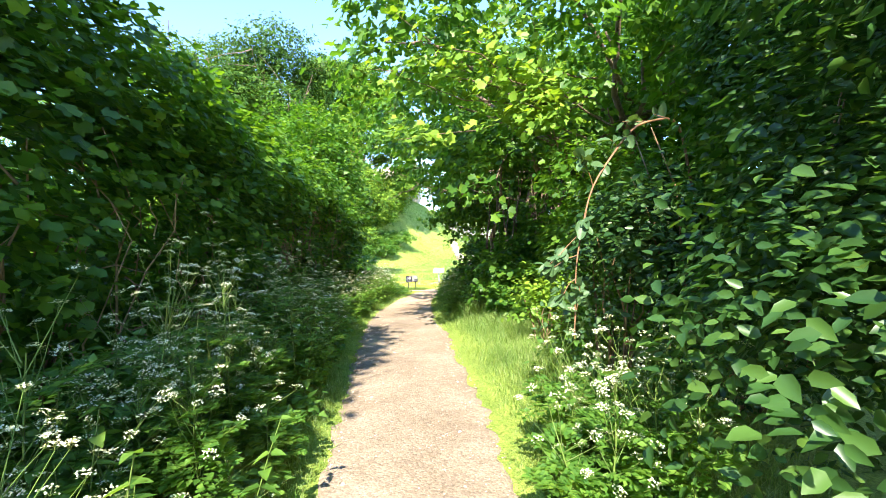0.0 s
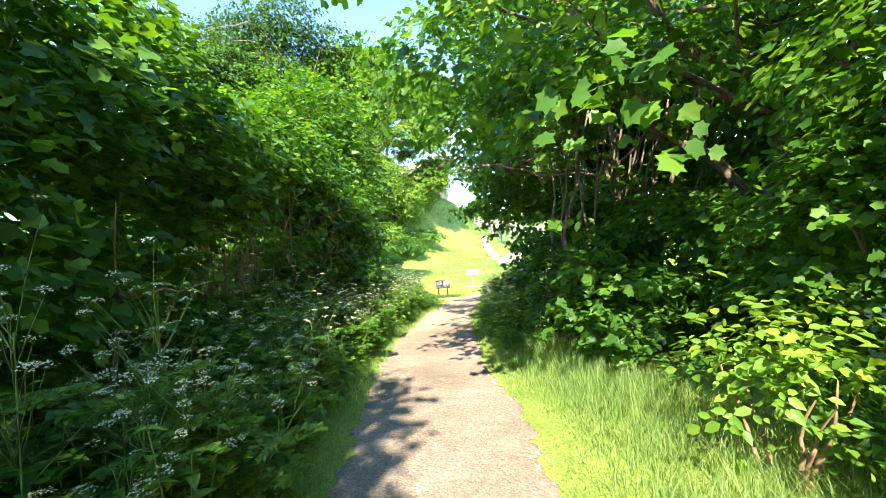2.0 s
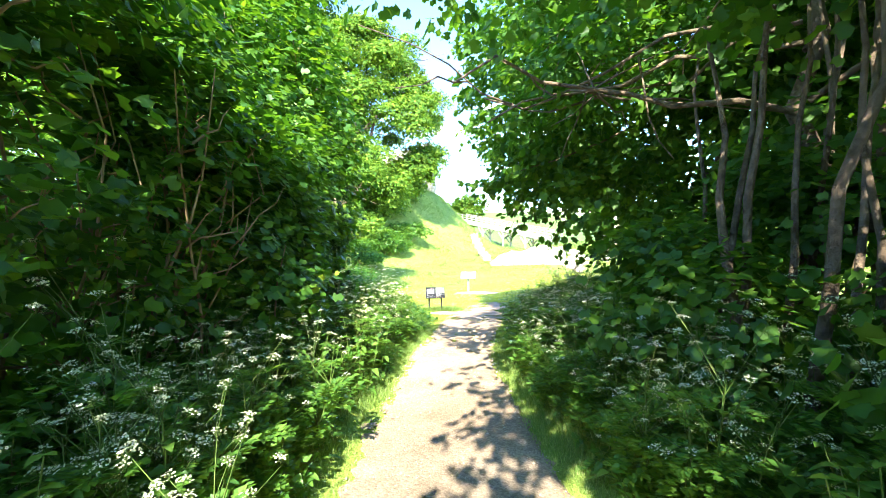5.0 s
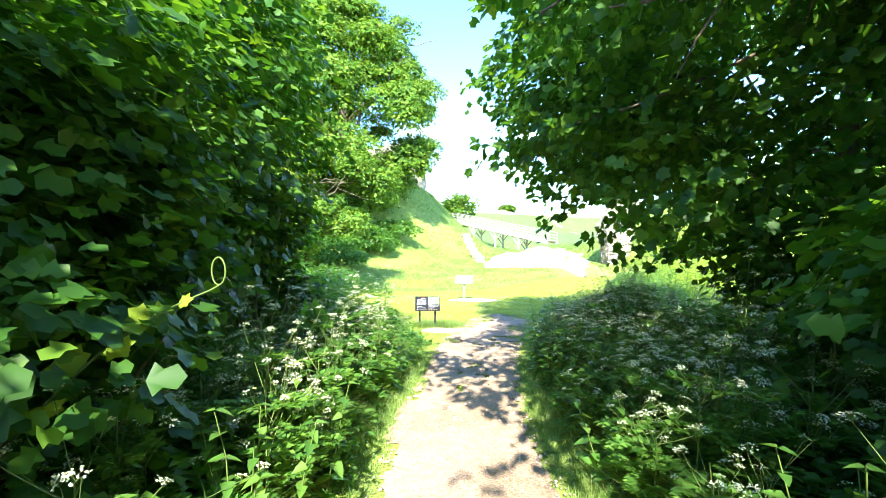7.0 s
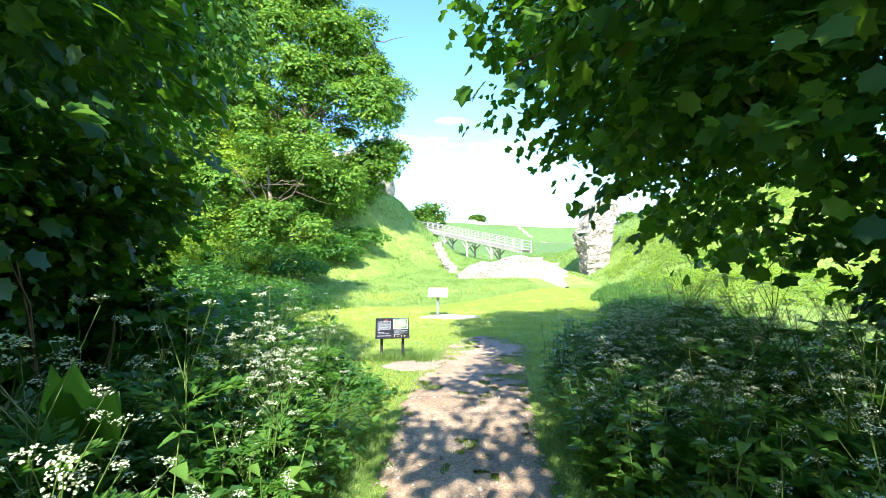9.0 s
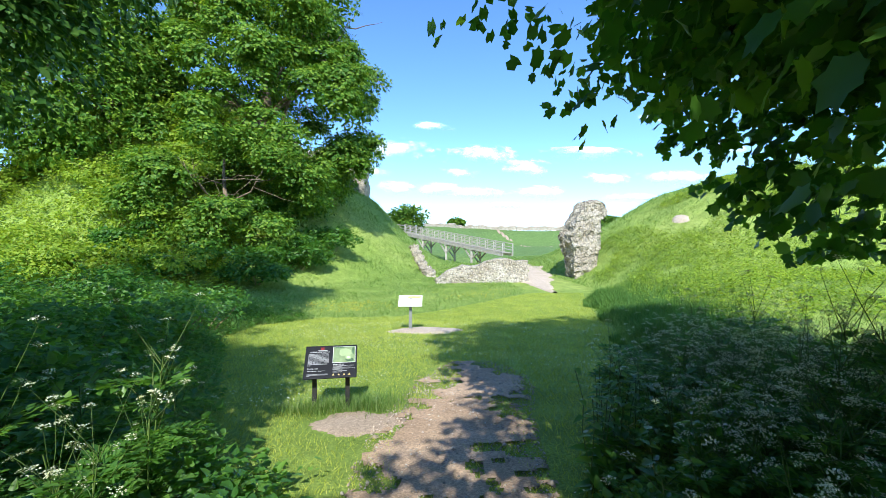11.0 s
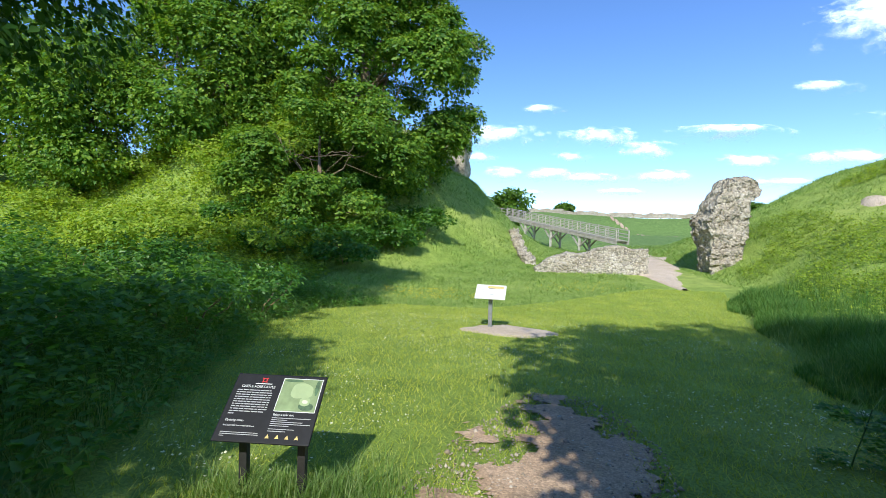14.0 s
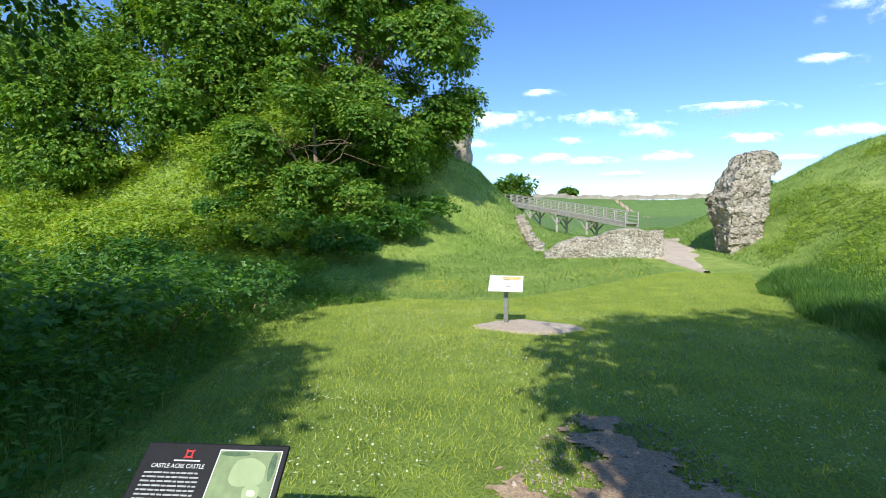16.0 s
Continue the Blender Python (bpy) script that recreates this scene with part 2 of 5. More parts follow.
def gravel_material(name, stops, bump=0.004, stony=False):
    m, n, l, b = material(name)
    geo = n.new("ShaderNodeNewGeometry")
    vor = n.new("ShaderNodeTexVoronoi")
    vor.inputs["Scale"].default_value = 58
    l.new(geo.outputs["Position"], vor.inputs["Vector"])
    big = noise_tex(n, l, 0.9, 5, 0.65, geo.outputs["Position"])
    fine = noise_tex(n, l, 70, 5, 0.7, geo.outputs["Position"])
    base = ramp(n, stops)
    l.new(big.outputs[0], base.inputs[0])
    first = base.outputs[0]
    if stony:
        # fine grit gives way to flintier gravel, coloured lighter and warmer against the shade
        sep0 = n.new("ShaderNodeSeparateXYZ")
        l.new(geo.outputs["Position"], sep0.inputs[0])
        rng_ = n.new("ShaderNodeMapRange")
        rng_.inputs["From Min"].default_value, rng_.inputs["From Max"].default_value = 10.5, 17.0
        l.new(sep0.outputs[1], rng_.inputs["Value"])
        grey = ramp(n, [(0.3, (0.33, 0.22, 0.135)), (0.55, (0.47, 0.325, 0.21)), (0.75, (0.59, 0.43, 0.3))])
        l.new(big.outputs[0], grey.inputs[0])
        mx0 = n.new("ShaderNodeMix")
        mx0.data_type = "RGBA"
        l.new(rng_.outputs[0], mx0.inputs[0])
        l.new(base.outputs[0], mx0.inputs[6])
        l.new(grey.outputs[0], mx0.inputs[7])
        first = mx0.outputs[2]
    tone = ramp(n, [(0.0, (0.7, 0.68, 0.66)), (0.5, (1.0, 0.98, 0.95)), (1.0, (1.3, 1.28, 1.25))])
    sep = n.new("ShaderNodeSeparateColor")
    l.new(vor.outputs["Color"], sep.inputs[0])
    l.new(sep.outputs[0], tone.inputs[0])
    t3 = ramp(n, [(0.3, (0.7, 0.7, 0.7)), (0.65, (1.12, 1.12, 1.12))])
    l.new(fine.outputs[0], t3.inputs[0])
    prev = first
    for c in (tone, t3):
        mx = n.new("ShaderNodeMix")
        mx.data_type, mx.blend_type = "RGBA", "MULTIPLY"
        mx.inputs[0].default_value = 0.8
        l.new(prev, mx.inputs[6])
        l.new(c.outputs[0], mx.inputs[7])
        prev = mx.outputs[2]
    l.new(prev, b.inputs["Base Color"])
    b.inputs["Roughness"].default_value = 0.95
    b.inputs["Specular IOR Level"].default_value = 0.2
    bp = n.new("ShaderNodeBump")
    bp.inputs["Strength"].default_value, bp.inputs["Distance"].default_value = 1.0, bump
    sub = n.new("ShaderNodeMath")
    sub.operation = "SUBTRACT"
    l.new(fine.outputs[0], sub.inputs[0])
    l.new(vor.outputs["Distance"], sub.inputs[1])
    l.new(sub.outputs[0], bp.inputs["Height"])
    l.new(bp.outputs[0], b.inputs["Normal"])
    return m


GROUND = ground_material()
CHALK = gravel_material("chalky_earth", [(0.3, (0.5, 0.39, 0.28)), (0.6, (0.62, 0.5, 0.38)), (0.8, (0.7, 0.59, 0.47))], bump=0.006)
GRAVEL = gravel_material("gravel", [(0.3, (0.21, 0.16, 0.115)), (0.55, (0.29, 0.23, 0.17)), (0.75, (0.37, 0.3, 0.235))], stony=True)
DIRT = gravel_material("bare_earth", [(0.3, (0.34, 0.245, 0.17)), (0.6, (0.45, 0.345, 0.25)), (0.8, (0.53, 0.43, 0.33))], bump=0.004)


def flint_material():
    m, n, l, b = material("flint_rubble")
    geo = n.new("ShaderNodeTexCoord")
    vor = n.new("ShaderNodeTexVoronoi")
    vor.inputs["Scale"].default_value = 9.0
    l.new(geo.outputs["Object"], vor.inputs["Vector"])
    big = noise_tex(n, l, 0.7, 6, 0.7, geo.outputs["Object"])
    base = ramp(n, [(0.25, (0.24, 0.19, 0.135)), (0.5, (0.38, 0.33, 0.25)), (0.7, (0.48, 0.43, 0.35))])
    l.new(big.outputs[0], base.inputs[0])
    sep = n.new("ShaderNodeSeparateColor")
    l.new(vor.outputs["Color"], sep.inputs[0])
    tone = ramp(n, [(0.0, (0.45, 0.44, 0.43)), (0.4, (0.9, 0.88, 0.85)), (1.0, (1.35, 1.32, 1.3))])
    l.new(sep.outputs[1], tone.inputs[0])
    mx = n.new("ShaderNodeMix")
    mx.data_type, mx.blend_type = "RGBA", "MULTIPLY"
    mx.inputs[0].default_value = 0.8
    l.new(base.outputs[0], mx.inputs[6])
    l.new(tone.outputs[0], mx.inputs[7])
    l.new(mx.outputs[2], b.inputs["Base Color"])
    b.inputs["Roughness"].default_value = 0.9
    bp = n.new("ShaderNodeBump")
    bp.invert = True
    bp.inputs["Strength"].default_value, bp.inputs["Distance"].default_value = 1.0, 0.06
    l.new(vor.outputs["Distance"], bp.inputs["Height"])
    l.new(bp.outputs[0], b.inputs["Normal"])
    return m


FLINT = flint_material()


# ---- mesh tools ----
def mesh_of(name, V, F, mat, smooth=False):
    """A mesh from arrays: V (n,3), F (m,3) or (m,4)."""
    V, F = np.asarray(V, dtype=np.float32), np.asarray(F, dtype=np.int32)
    me = bpy.data.meshes.new(name)
    k = F.shape[1]
    me.vertices.add(len(V))
    me.vertices.foreach_set("co", V.ravel())
    me.loops.add(F.size)
    me.loops.foreach_set("vertex_index", F.ravel())
    me.polygons.add(len(F))
    me.polygons.foreach_set("loop_start", np.arange(0, F.size, k, dtype=np.int32))
    if smooth:
        me.polygons.foreach_set("use_smooth", np.ones(len(F), dtype=bool))
    me.update(calc_edges=True)
    me.materials.append(mat)
    return me


def part(name, data, material_, parent, label=""):
    """Links a bmesh or mesh as one mesh object under a thing or a part."""
    if isinstance(data, bmesh.types.BMesh):
        me = bpy.data.meshes.new(name)
        data.to_mesh(me)
        data.free()
        me.materials.append(material_)
    else:
        me = data
    ob = new(name, me)
    ob.parent = parent
    if label:
        ob["label"] = label
    return ob


def thing(name, at, label, category, group="", kind=""):
    ob = new(name)
    ob.location = at
    ob.empty_display_size = 0.2
    return tagged(ob, label, category, group, kind)


def unit(v):
    return v / np.maximum(np.linalg.norm(v, axis=-1, keepdims=True), 1e-6)


def hash2(ix, iy, seed):
    h = np.sin(ix * 127.1 + iy * 311.7 + seed * 74.7) * 43758.5453
    return h - np.floor(h)


def vnoise(x, y, seed=0):
    x, y = np.asarray(x, dtype=float), np.asarray(y, dtype=float)
    ix, iy = np.floor(x), np.floor(y)
    fx, fy = x - ix, y - iy
    fx, fy = fx * fx * (3 - 2 * fx), fy * fy * (3 - 2 * fy)
    a, b = hash2(ix, iy, seed), hash2(ix + 1, iy, seed)
    c, d = hash2(ix, iy + 1, seed), hash2(ix + 1, iy + 1, seed)
    return (a * (1 - fx) + b * fx) * (1 - fy) + (c * (1 - fx) + d * fx) * fy


def smooth(a, b, v):
    t = np.clip((np.asarray(v, dtype=float) - a) / (b - a), 0, 1)
    return t * t * (3 - 2 * t)


# leaf shapes: outline round a centre, the stalk at the origin, the tip along +y
def fan(half, fold=0.12, centre=False):
    """Half an outline, without base and tip, mirrored; triangles spread from the base or from the middle."""
    h = np.array(half, dtype=float)
    o = np.vstack([[[0, 0]], h, [[0, 1]], h[::-1] * [-1, 1]])
    k = len(o)
    if centre:
        v = np.vstack([o, [[0, 0.42]]])
        F = [(k, (i + 1) % k, i) for i in range(k)]
    else:
        v = o
        F = [(0, i + 1, i) for i in range(1, k - 1)]
    z = np.abs(v[:, 0]) * fold - 0.18 * (v[:, 1] - 0.3) ** 2
    return np.column_stack([v, z]), np.array(F)


MAPLE = fan([(0.2, -0.04), (0.33, 0.12), (0.55, 0.2), (0.44, 0.42), (0.56, 0.7), (0.27, 0.72)], 0.12, True)
MAPLE_S = fan([(0.5, 0.2), (0.27, 0.42), (0.38, 0.76)])
OVATE = fan([(0.26, 0.24), (0.24, 0.62)], 0.3)
SMALL = fan([(0.3, 0.42)], 0.2)
ROUND = fan([(0.2, 0.12), (0.32, 0.35), (0.31, 0.62), (0.18, 0.88)], 0.3)
NETTLE = fan([(0.33, 0.16), (0.2, 0.6)], 0.25)


def leaves(P, D, N, S, shape):
    """Vertices and triangles of leaves at P, pointing along D, facing N, S long."""
    T, F = shape
    D = unit(D)
    N = unit(N - D * np.sum(N * D, axis=1, keepdims=True))
    X = np.cross(D, N)
    S = np.asarray(S).reshape(-1, 1, 1)
    V = P[:, None, :] + S * (X[:, None, :] * T[None, :, 0:1] + D[:, None, :] * T[None, :, 1:2] + N[:, None, :] * T[None, :, 2:3])
    FF = F[None] + (np.arange(len(P)) * len(T))[:, None, None]
    return V.reshape(-1, 3), FF.reshape(-1, 3)


def sprays(A, O, per, length, size, shape, droop=0.35, up=0.5, rng=RNG, out=0.55, loose=0.35):
    """Leafy twigs: from each anchor A grows a twig outwards (O) with leaves on both sides."""
    n = len(A)
    T = unit(O + rng.normal(0, 0.45, (n, 3)) + [0, 0, -droop * 0.4])
    side = unit(np.cross(T, np.array([[0.03, 0.02, 1.0]])))
    L = length * rng.uniform(0.6, 1.3, n)
    P, D, N = [], [], []
    for j in range(per):
        f = (j + rng.uniform(0, 1, n)) / per
        s = np.where(rng.random(n) < 0.5, -1.0, 1.0)
        P.append(A + T * (f * L)[:, None] + side * (s * size * 0.35)[:, None] + rng.normal(0, size * 0.25, (n, 3)))
        D.append(T * 0.6 + side * s[:, None] + [0, 0, -droop] + rng.normal(0, 0.35, (n, 3)))
        N.append(O * out + [0, 0, up] + rng.normal(0, loose, (n, 3)))
    P, D, N = np.vstack(P), np.vstack(D), np.vstack(N)
    return leaves(P, D, N, size * rng.uniform(0.55, 1.3, len(P)), shape)


def merge(items):
    V, F, k = [], [], 0
    for v, f in items:
        V.append(v)
        F.append(f + k)
        k += len(v)
    return np.vstack(V), np.vstack(F)


def tube(points, radii, sides=6):
    """A tapered bent tube through points."""
    P = np.array(points, dtype=float)
    V = []
    for i, p in enumerate(P):
        d = unit((P[min(i + 1, len(P) - 1)] - P[max(i - 1, 0)])[None])[0]
        a = unit(np.cross(d, [0.31, 0.9, 0.2])[None])[0]
        b = np.cross(d, a)
        w = np.arange(sides) * 2 * math.pi / sides
        V.append(p + radii[i] * (np.cos(w)[:, None] * a + np.sin(w)[:, None] * b))
    V = np.vstack(V)
    F = []
    for i in range(len(P) - 1):
        for j in range(sides):
            k = (j + 1) % sides
            a, b, c, d = i * sides + j, i * sides + k, (i + 1) * sides + k, (i + 1) * sides + j
            F += [(a, b, c), (a, c, d)]
    return V, np.array(F)


def bent(a, b, r0, r1, wob=0.1, n=6, sides=6, rng=RNG):
    a, b = np.array(a, dtype=float), np.array(b, dtype=float)
    f = np.linspace(0, 1, n)[:, None]
    P = a + (b - a) * f + rng.normal(0, wob, (n, 3)) * np.minimum(f * 3, 1) * np.linalg.norm(b - a) * 0.3
    return tube(P, np.linspace(r0, r1, n), sides)


def box(bm, size, at, rot=(0, 0, 0), bevel=0.0):
    m = Matrix.LocRotScale(at, Euler([radians(a) for a in rot]), size)
    r = bmesh.ops.create_cube(bm, size=1.0, matrix=m)
    if bevel:
        es = list({e for v in r["verts"] for e in v.link_edges})
        bmesh.ops.bevel(bm, geom=es, offset=bevel, segments=2, affect="EDGES", profile=0.6)


# ---- lie of the land ----
PATH_Y = np.array([-30, -3, 3.2, 5, 7.9, 10.2, 12.5, 15.7, 17.9, 19.5, 21.4, 22.3, 23.1, 24.0, 24.7])
PATH_C = np.array([3.2, 1.4, 0.75, 0.47, 0.0, -0.36, -0.6, -0.71, -0.57, -0.39, -0.12, 0.15, 0.35, 0.45, 0.45])
PATH_W = np.array([0.68, 0.66, 0.66, 0.74, 0.82, 0.8, 0.77, 0.68, 0.68, 0.77, 0.88, 0.9, 0.85, 0.6, 0.2])


def path_offset(x, y):
    """Metres outside the path's edge (negative on the path)."""
    off = np.abs(x - np.interp(y, PATH_Y, PATH_C)) - np.interp(y, PATH_Y, PATH_W)
    return np.where(y > 24.7, np.maximum(off, (y - 24.7)), off)


def base_height(y):
    z = np.interp(y, [7, 34, 48, 62, 100, 120, 600], [0, -1.415, -0.75, 0.2, 2.3, 3.0, 3.0])
    return z


def foot_line(y):
    """Where the lawn ends at the foot of the right-hand rampart."""
    return 4.6 + 0.34 * (y - 26.8)


def ground_z(x, y):
    x, y = np.asarray(x, dtype=float), np.asarray(y, dtype=float)
    z = (base_height(y - 1.5) + base_height(y) + base_height(y + 1.5)) / 3
    # keep mound
    dy = np.where(y < 66, (y - 66) * 0.68, y - 66)
    r = np.hypot(x + 16, dy) + 0.8 * (vnoise(x * 0.2, y * 0.2, 3) - 0.5)
    z = z + np.interp(r, [0, 7, 11.5, 14.7, 17, 19, 21.5], [9, 8.6, 6.9, 3.5, 1.5, 0.35, 0])
    # right-hand rampart
    ridge = np.interp(x, [11.2, 13.3, 15.5, 21.8, 27.5, 32, 60], [0, 1.2, 3.0, 6.8, 8.5, 8.0, 7.5])
    z = z + ridge * smooth(33.5, 47, y + 0.12 * (x - 20)) * (1 - smooth(52, 70, y))
    z = z + 1.3 * smooth(0.8, 5.5, x - foot_line(y)) * smooth(25, 32, y) * (1 - smooth(38, 46, y))
    # left-hand bank
    z = z + 7.5 * smooth(-8, -18, x) * smooth(38, 54, y) * (1 - smooth(75, 95, y))
    # far ring bank of the outer court
    d = np.hypot(x - 40, y - 70)
    z = z + 6.3 * np.exp(-((d - 84) / 9.0) ** 2) * smooth(85, 105, y)
    z = z + 3.5 * np.exp(-(((x - 14) / 9) ** 2 + ((y - 135) / 10) ** 2))
    # ditch under the footbridge
    z = z - 2.0 * np.exp(-(((x - 5.5) / 7) ** 2 + ((y - 71) / 5.5) ** 2))
    near = 1 - smooth(40, 90, np.hypot(x, y - 15))
    z = z + near * smooth(0.0, 0.5, path_offset(x, y)) * (0.05 + 0.05 * vnoise(x * 1.3, y * 1.3, 5)) * (1 - smooth(17, 20, y))
    # verges a little above the path
    return z


def gz1(x, y):
    return float(ground_z(np.array([x]), np.array([y]))[0])


def axis(lo, hi, step, far, grow):
    a = list(np.arange(lo, hi + 1e-6, step))
    s = step
    while a[-1] < far:
        s *= grow
        a.append(a[-1] + s)
    s = step
    b = []
    v = lo
    while v > -far:
        s *= grow
        v -= s
        b.append(v)
    return np.array(b[::-1] + a)


def grid_sheet(xs, ys, zfun, lift=0.0):
    X, Y = np.meshgrid(xs, ys)
    V = np.column_stack([X.ravel(), Y.ravel(), zfun(X.ravel(), Y.ravel()) + lift])
    i = np.arange(len(xs) * len(ys)).reshape(len(ys), len(xs))
    F = np.column_stack([i[:-1, :-1].ravel(), i[:-1, 1:].ravel(), i[1:, 1:].ravel(), i[1:, :-1].ravel()])
    return V, F


V, F = grid_sheet(axis(-6, 8, 0.25, 3000, 1.08), axis(-2, 40, 0.3, 3000, 1.06), ground_z)
ground = new("ground", mesh_of("ground", V, F, GROUND, True))
tagged(ground, "rolling grass ground with castle earthworks and banks", "ground", kind="structure")


def turf_over(x, y):
    """Where grass has grown in over the gravel, towards the lawn."""
    off = path_offset(x, y)
    n = 0.55 * vnoise(x * 2.2, y * 2.0, 38) + 0.45 * vnoise(x * 8, y * 8, 39)
    edge = n > 0.66 - 0.62 * np.maximum(off + 0.55 * smooth(20, 22.5, y) + 0.2 * (1 - smooth(20, 22.5, y)), -0.12)
    mid = (np.abs(x - np.interp(y, PATH_Y, PATH_C) - 0.1) < 0.28) & (n > 0.76) & (y > 16)
    return ((off < 0.3) & edge & (y > 19.5)) | mid | ((off > -0.12) & (n > 0.6) & (y > 12))


# gravel footpath: a strip with ragged edges, laid on the ground
ys = np.arange(-12, 24.7, 0.05)
us = np.linspace(-1, 1, 45)
PV = []
for y in ys:
    c, w = np.interp(y, PATH_Y, PATH_C), np.interp(y, PATH_Y, PATH_W)
    rag = 1 + 2.2 * float(smooth(20.5, 22.5, np.array(y)))
    wl = w + rag * 0.1 * (vnoise(y * 1.1, 1.0, 11) - 0.5) + rag * 0.1 * (vnoise(y * 6, 2.0, 12) - 0.5) + rag * 0.07 * (vnoise(y * 14, 2.0, 15) - 0.5)
    wr = w + rag * 0.1 * (vnoise(y * 1.1, 5.0, 13) - 0.5) + rag * 0.1 * (vnoise(y * 6, 7.0, 14) - 0.5) + rag * 0.07 * (vnoise(y * 14, 7.0, 16) - 0.5)
    x = c + np.where(us < 0, us * wl, us * wr)
    yy = np.full_like(x, y)
    edge = 1 - np.abs(us) ** 8
    z = ground_z(x, yy) + 0.004 - 0.012 * (y > 24.5) + 0.012 * edge + 0.012 * vnoise(x * 9, yy * 9, 4) * edge - 0.03 * (np.abs(us) > 0.97)
    PV.append(np.column_stack([x, yy, z]))
PV = np.vstack(PV)
i = np.arange(len(PV)).reshape(len(ys), len(us))
PF = np.column_stack([i[:-1, :-1].ravel(), i[:-1, 1:].ravel(), i[1:, 1:].ravel(), i[1:, :-1].ravel()])
PF = PF[~turf_over(*(PV[PF].mean(axis=1)[:, :2].T))]
tagged(new("path", mesh_of("path", PV, PF, GRAVEL, True)), "worn gravel footpath between hedges, dappled with shade", "path", kind="structure")


def dirt_patch(name, cx, cy, rx, ry, seed, label, mat=DIRT, lift=0.02):
    n, k = 96, 7
    V = []
    for j in range(k):
        for a in range(n):
            w = a / n * 2 * math.pi
            f = (j / (k - 1)) * (0.75 + 0.3 * float(vnoise(2 + 2 * math.cos(w), 2 + 2 * math.sin(w), seed)) + 0.18 * float(vnoise(9 + 6 * math.cos(w), 9 + 6 * math.sin(w), seed)) + 0.14 * float(vnoise(20 + 15 * math.cos(w), 20 + 15 * math.sin(w), seed)))
            V.append((cx + rx * f * math.cos(w), cy + ry * f * math.sin(w), j))
    V = np.array(V)
    V[:, 2] = ground_z(V[:, 0], V[:, 1]) + lift * (1 - (V[:, 2] / (k - 1)) ** 4) - 0.01 * (V[:, 2] == k - 1)
    F = [(j * n + a, j * n + (a + 1) % n, (j + 1) * n + (a + 1) % n, (j + 1) * n + a) for j in range(k - 1) for a in range(n)]
    return tagged(new(name, mesh_of(name, V, F, mat, True)), label, "bare earth", kind="structure")


dirt_patch("dirt_patch_1", -1.2, 21.35, 0.52, 0.4, 3, "trodden bare earth round the sign legs", lift=0.018)
dirt_patch("dirt_patch_2", -0.2, 29.15, 1.0, 0.75, 9, "worn bare earth in front of the pale sign", CHALK, 0.05)

# ---- hedge, trees and shrubs ----
CAM_Y = np.array([e[1] for _, e, _, _ in PATH])
CAM_X = np.array([e[0] for _, e, _, _ in PATH])


def clear_of_walk(A, side=0.75, head=2.0):
    """Keeps foliage off the walker's way."""
    g = base_height(A[:, 1])
    return (np.abs(A[:, 0] - np.interp(A[:, 1], CAM_Y, CAM_X)) > side) | (A[:, 2] - g > head) | (A[:, 1] > 21.5)


hedge = thing("hedge", (-2.2, 5, 0), "tall clipped field maple hedge, dark leafy face with bare inner twigs", "hedge")


def hedge_anchors(n, depth, rng):
    y = rng.uniform(-7, 14.8, n)
    v = rng.uniform(0, 1, n)
    top = 3.45 + 0.85 * smooth(7, 1, y) + 0.35 * (vnoise(y * 0.7, 3.0, 21) - 0.5) - 0.8 * smooth(11.5, 13.5, y)
    zf = 0.25 + (top - 0.25) * np.minimum(v / 0.66, 1)
    xf = np.interp(y, [0, 6, 10, 14.8], [-1.7, -1.85, -2.25, -2.4]) - 0.4 + 0.4 * np.minimum((zf - 0.25) / 2.2, 1)
    over = np.maximum(v - 0.66, 0) / 0.34
    xf = xf - 1.7 * over
    zz = zf + 0.3 * np.sin(over * math.pi)
    lump = 0.5 * (vnoise(y * 1.5, zf * 1.5 + over * 3, 22) - 0.5) + 0.22 * (vnoise(y * 4, zf * 4 + over * 6, 23) - 0.5)
    O = np.column_stack([np.where(over > 0.03, 0.35 - over * 0.6, 1.0), rng.normal(0, 0.15, n), np.where(over > 0.03, 0.9, 0.15)])
    O = unit(O)
    A = np.column_stack([xf, y, zz]) + O * (lump - 0.1 - depth)[:, None]
    bare = (vnoise(y * 0.55, zf * 0.8, 24) > 0.62) & (zf < 2.75) & (zf > 1.2) & (y > 8) & (y < 13) & (rng.random(n) < 0.85)
    return A[~bare], O[~bare]


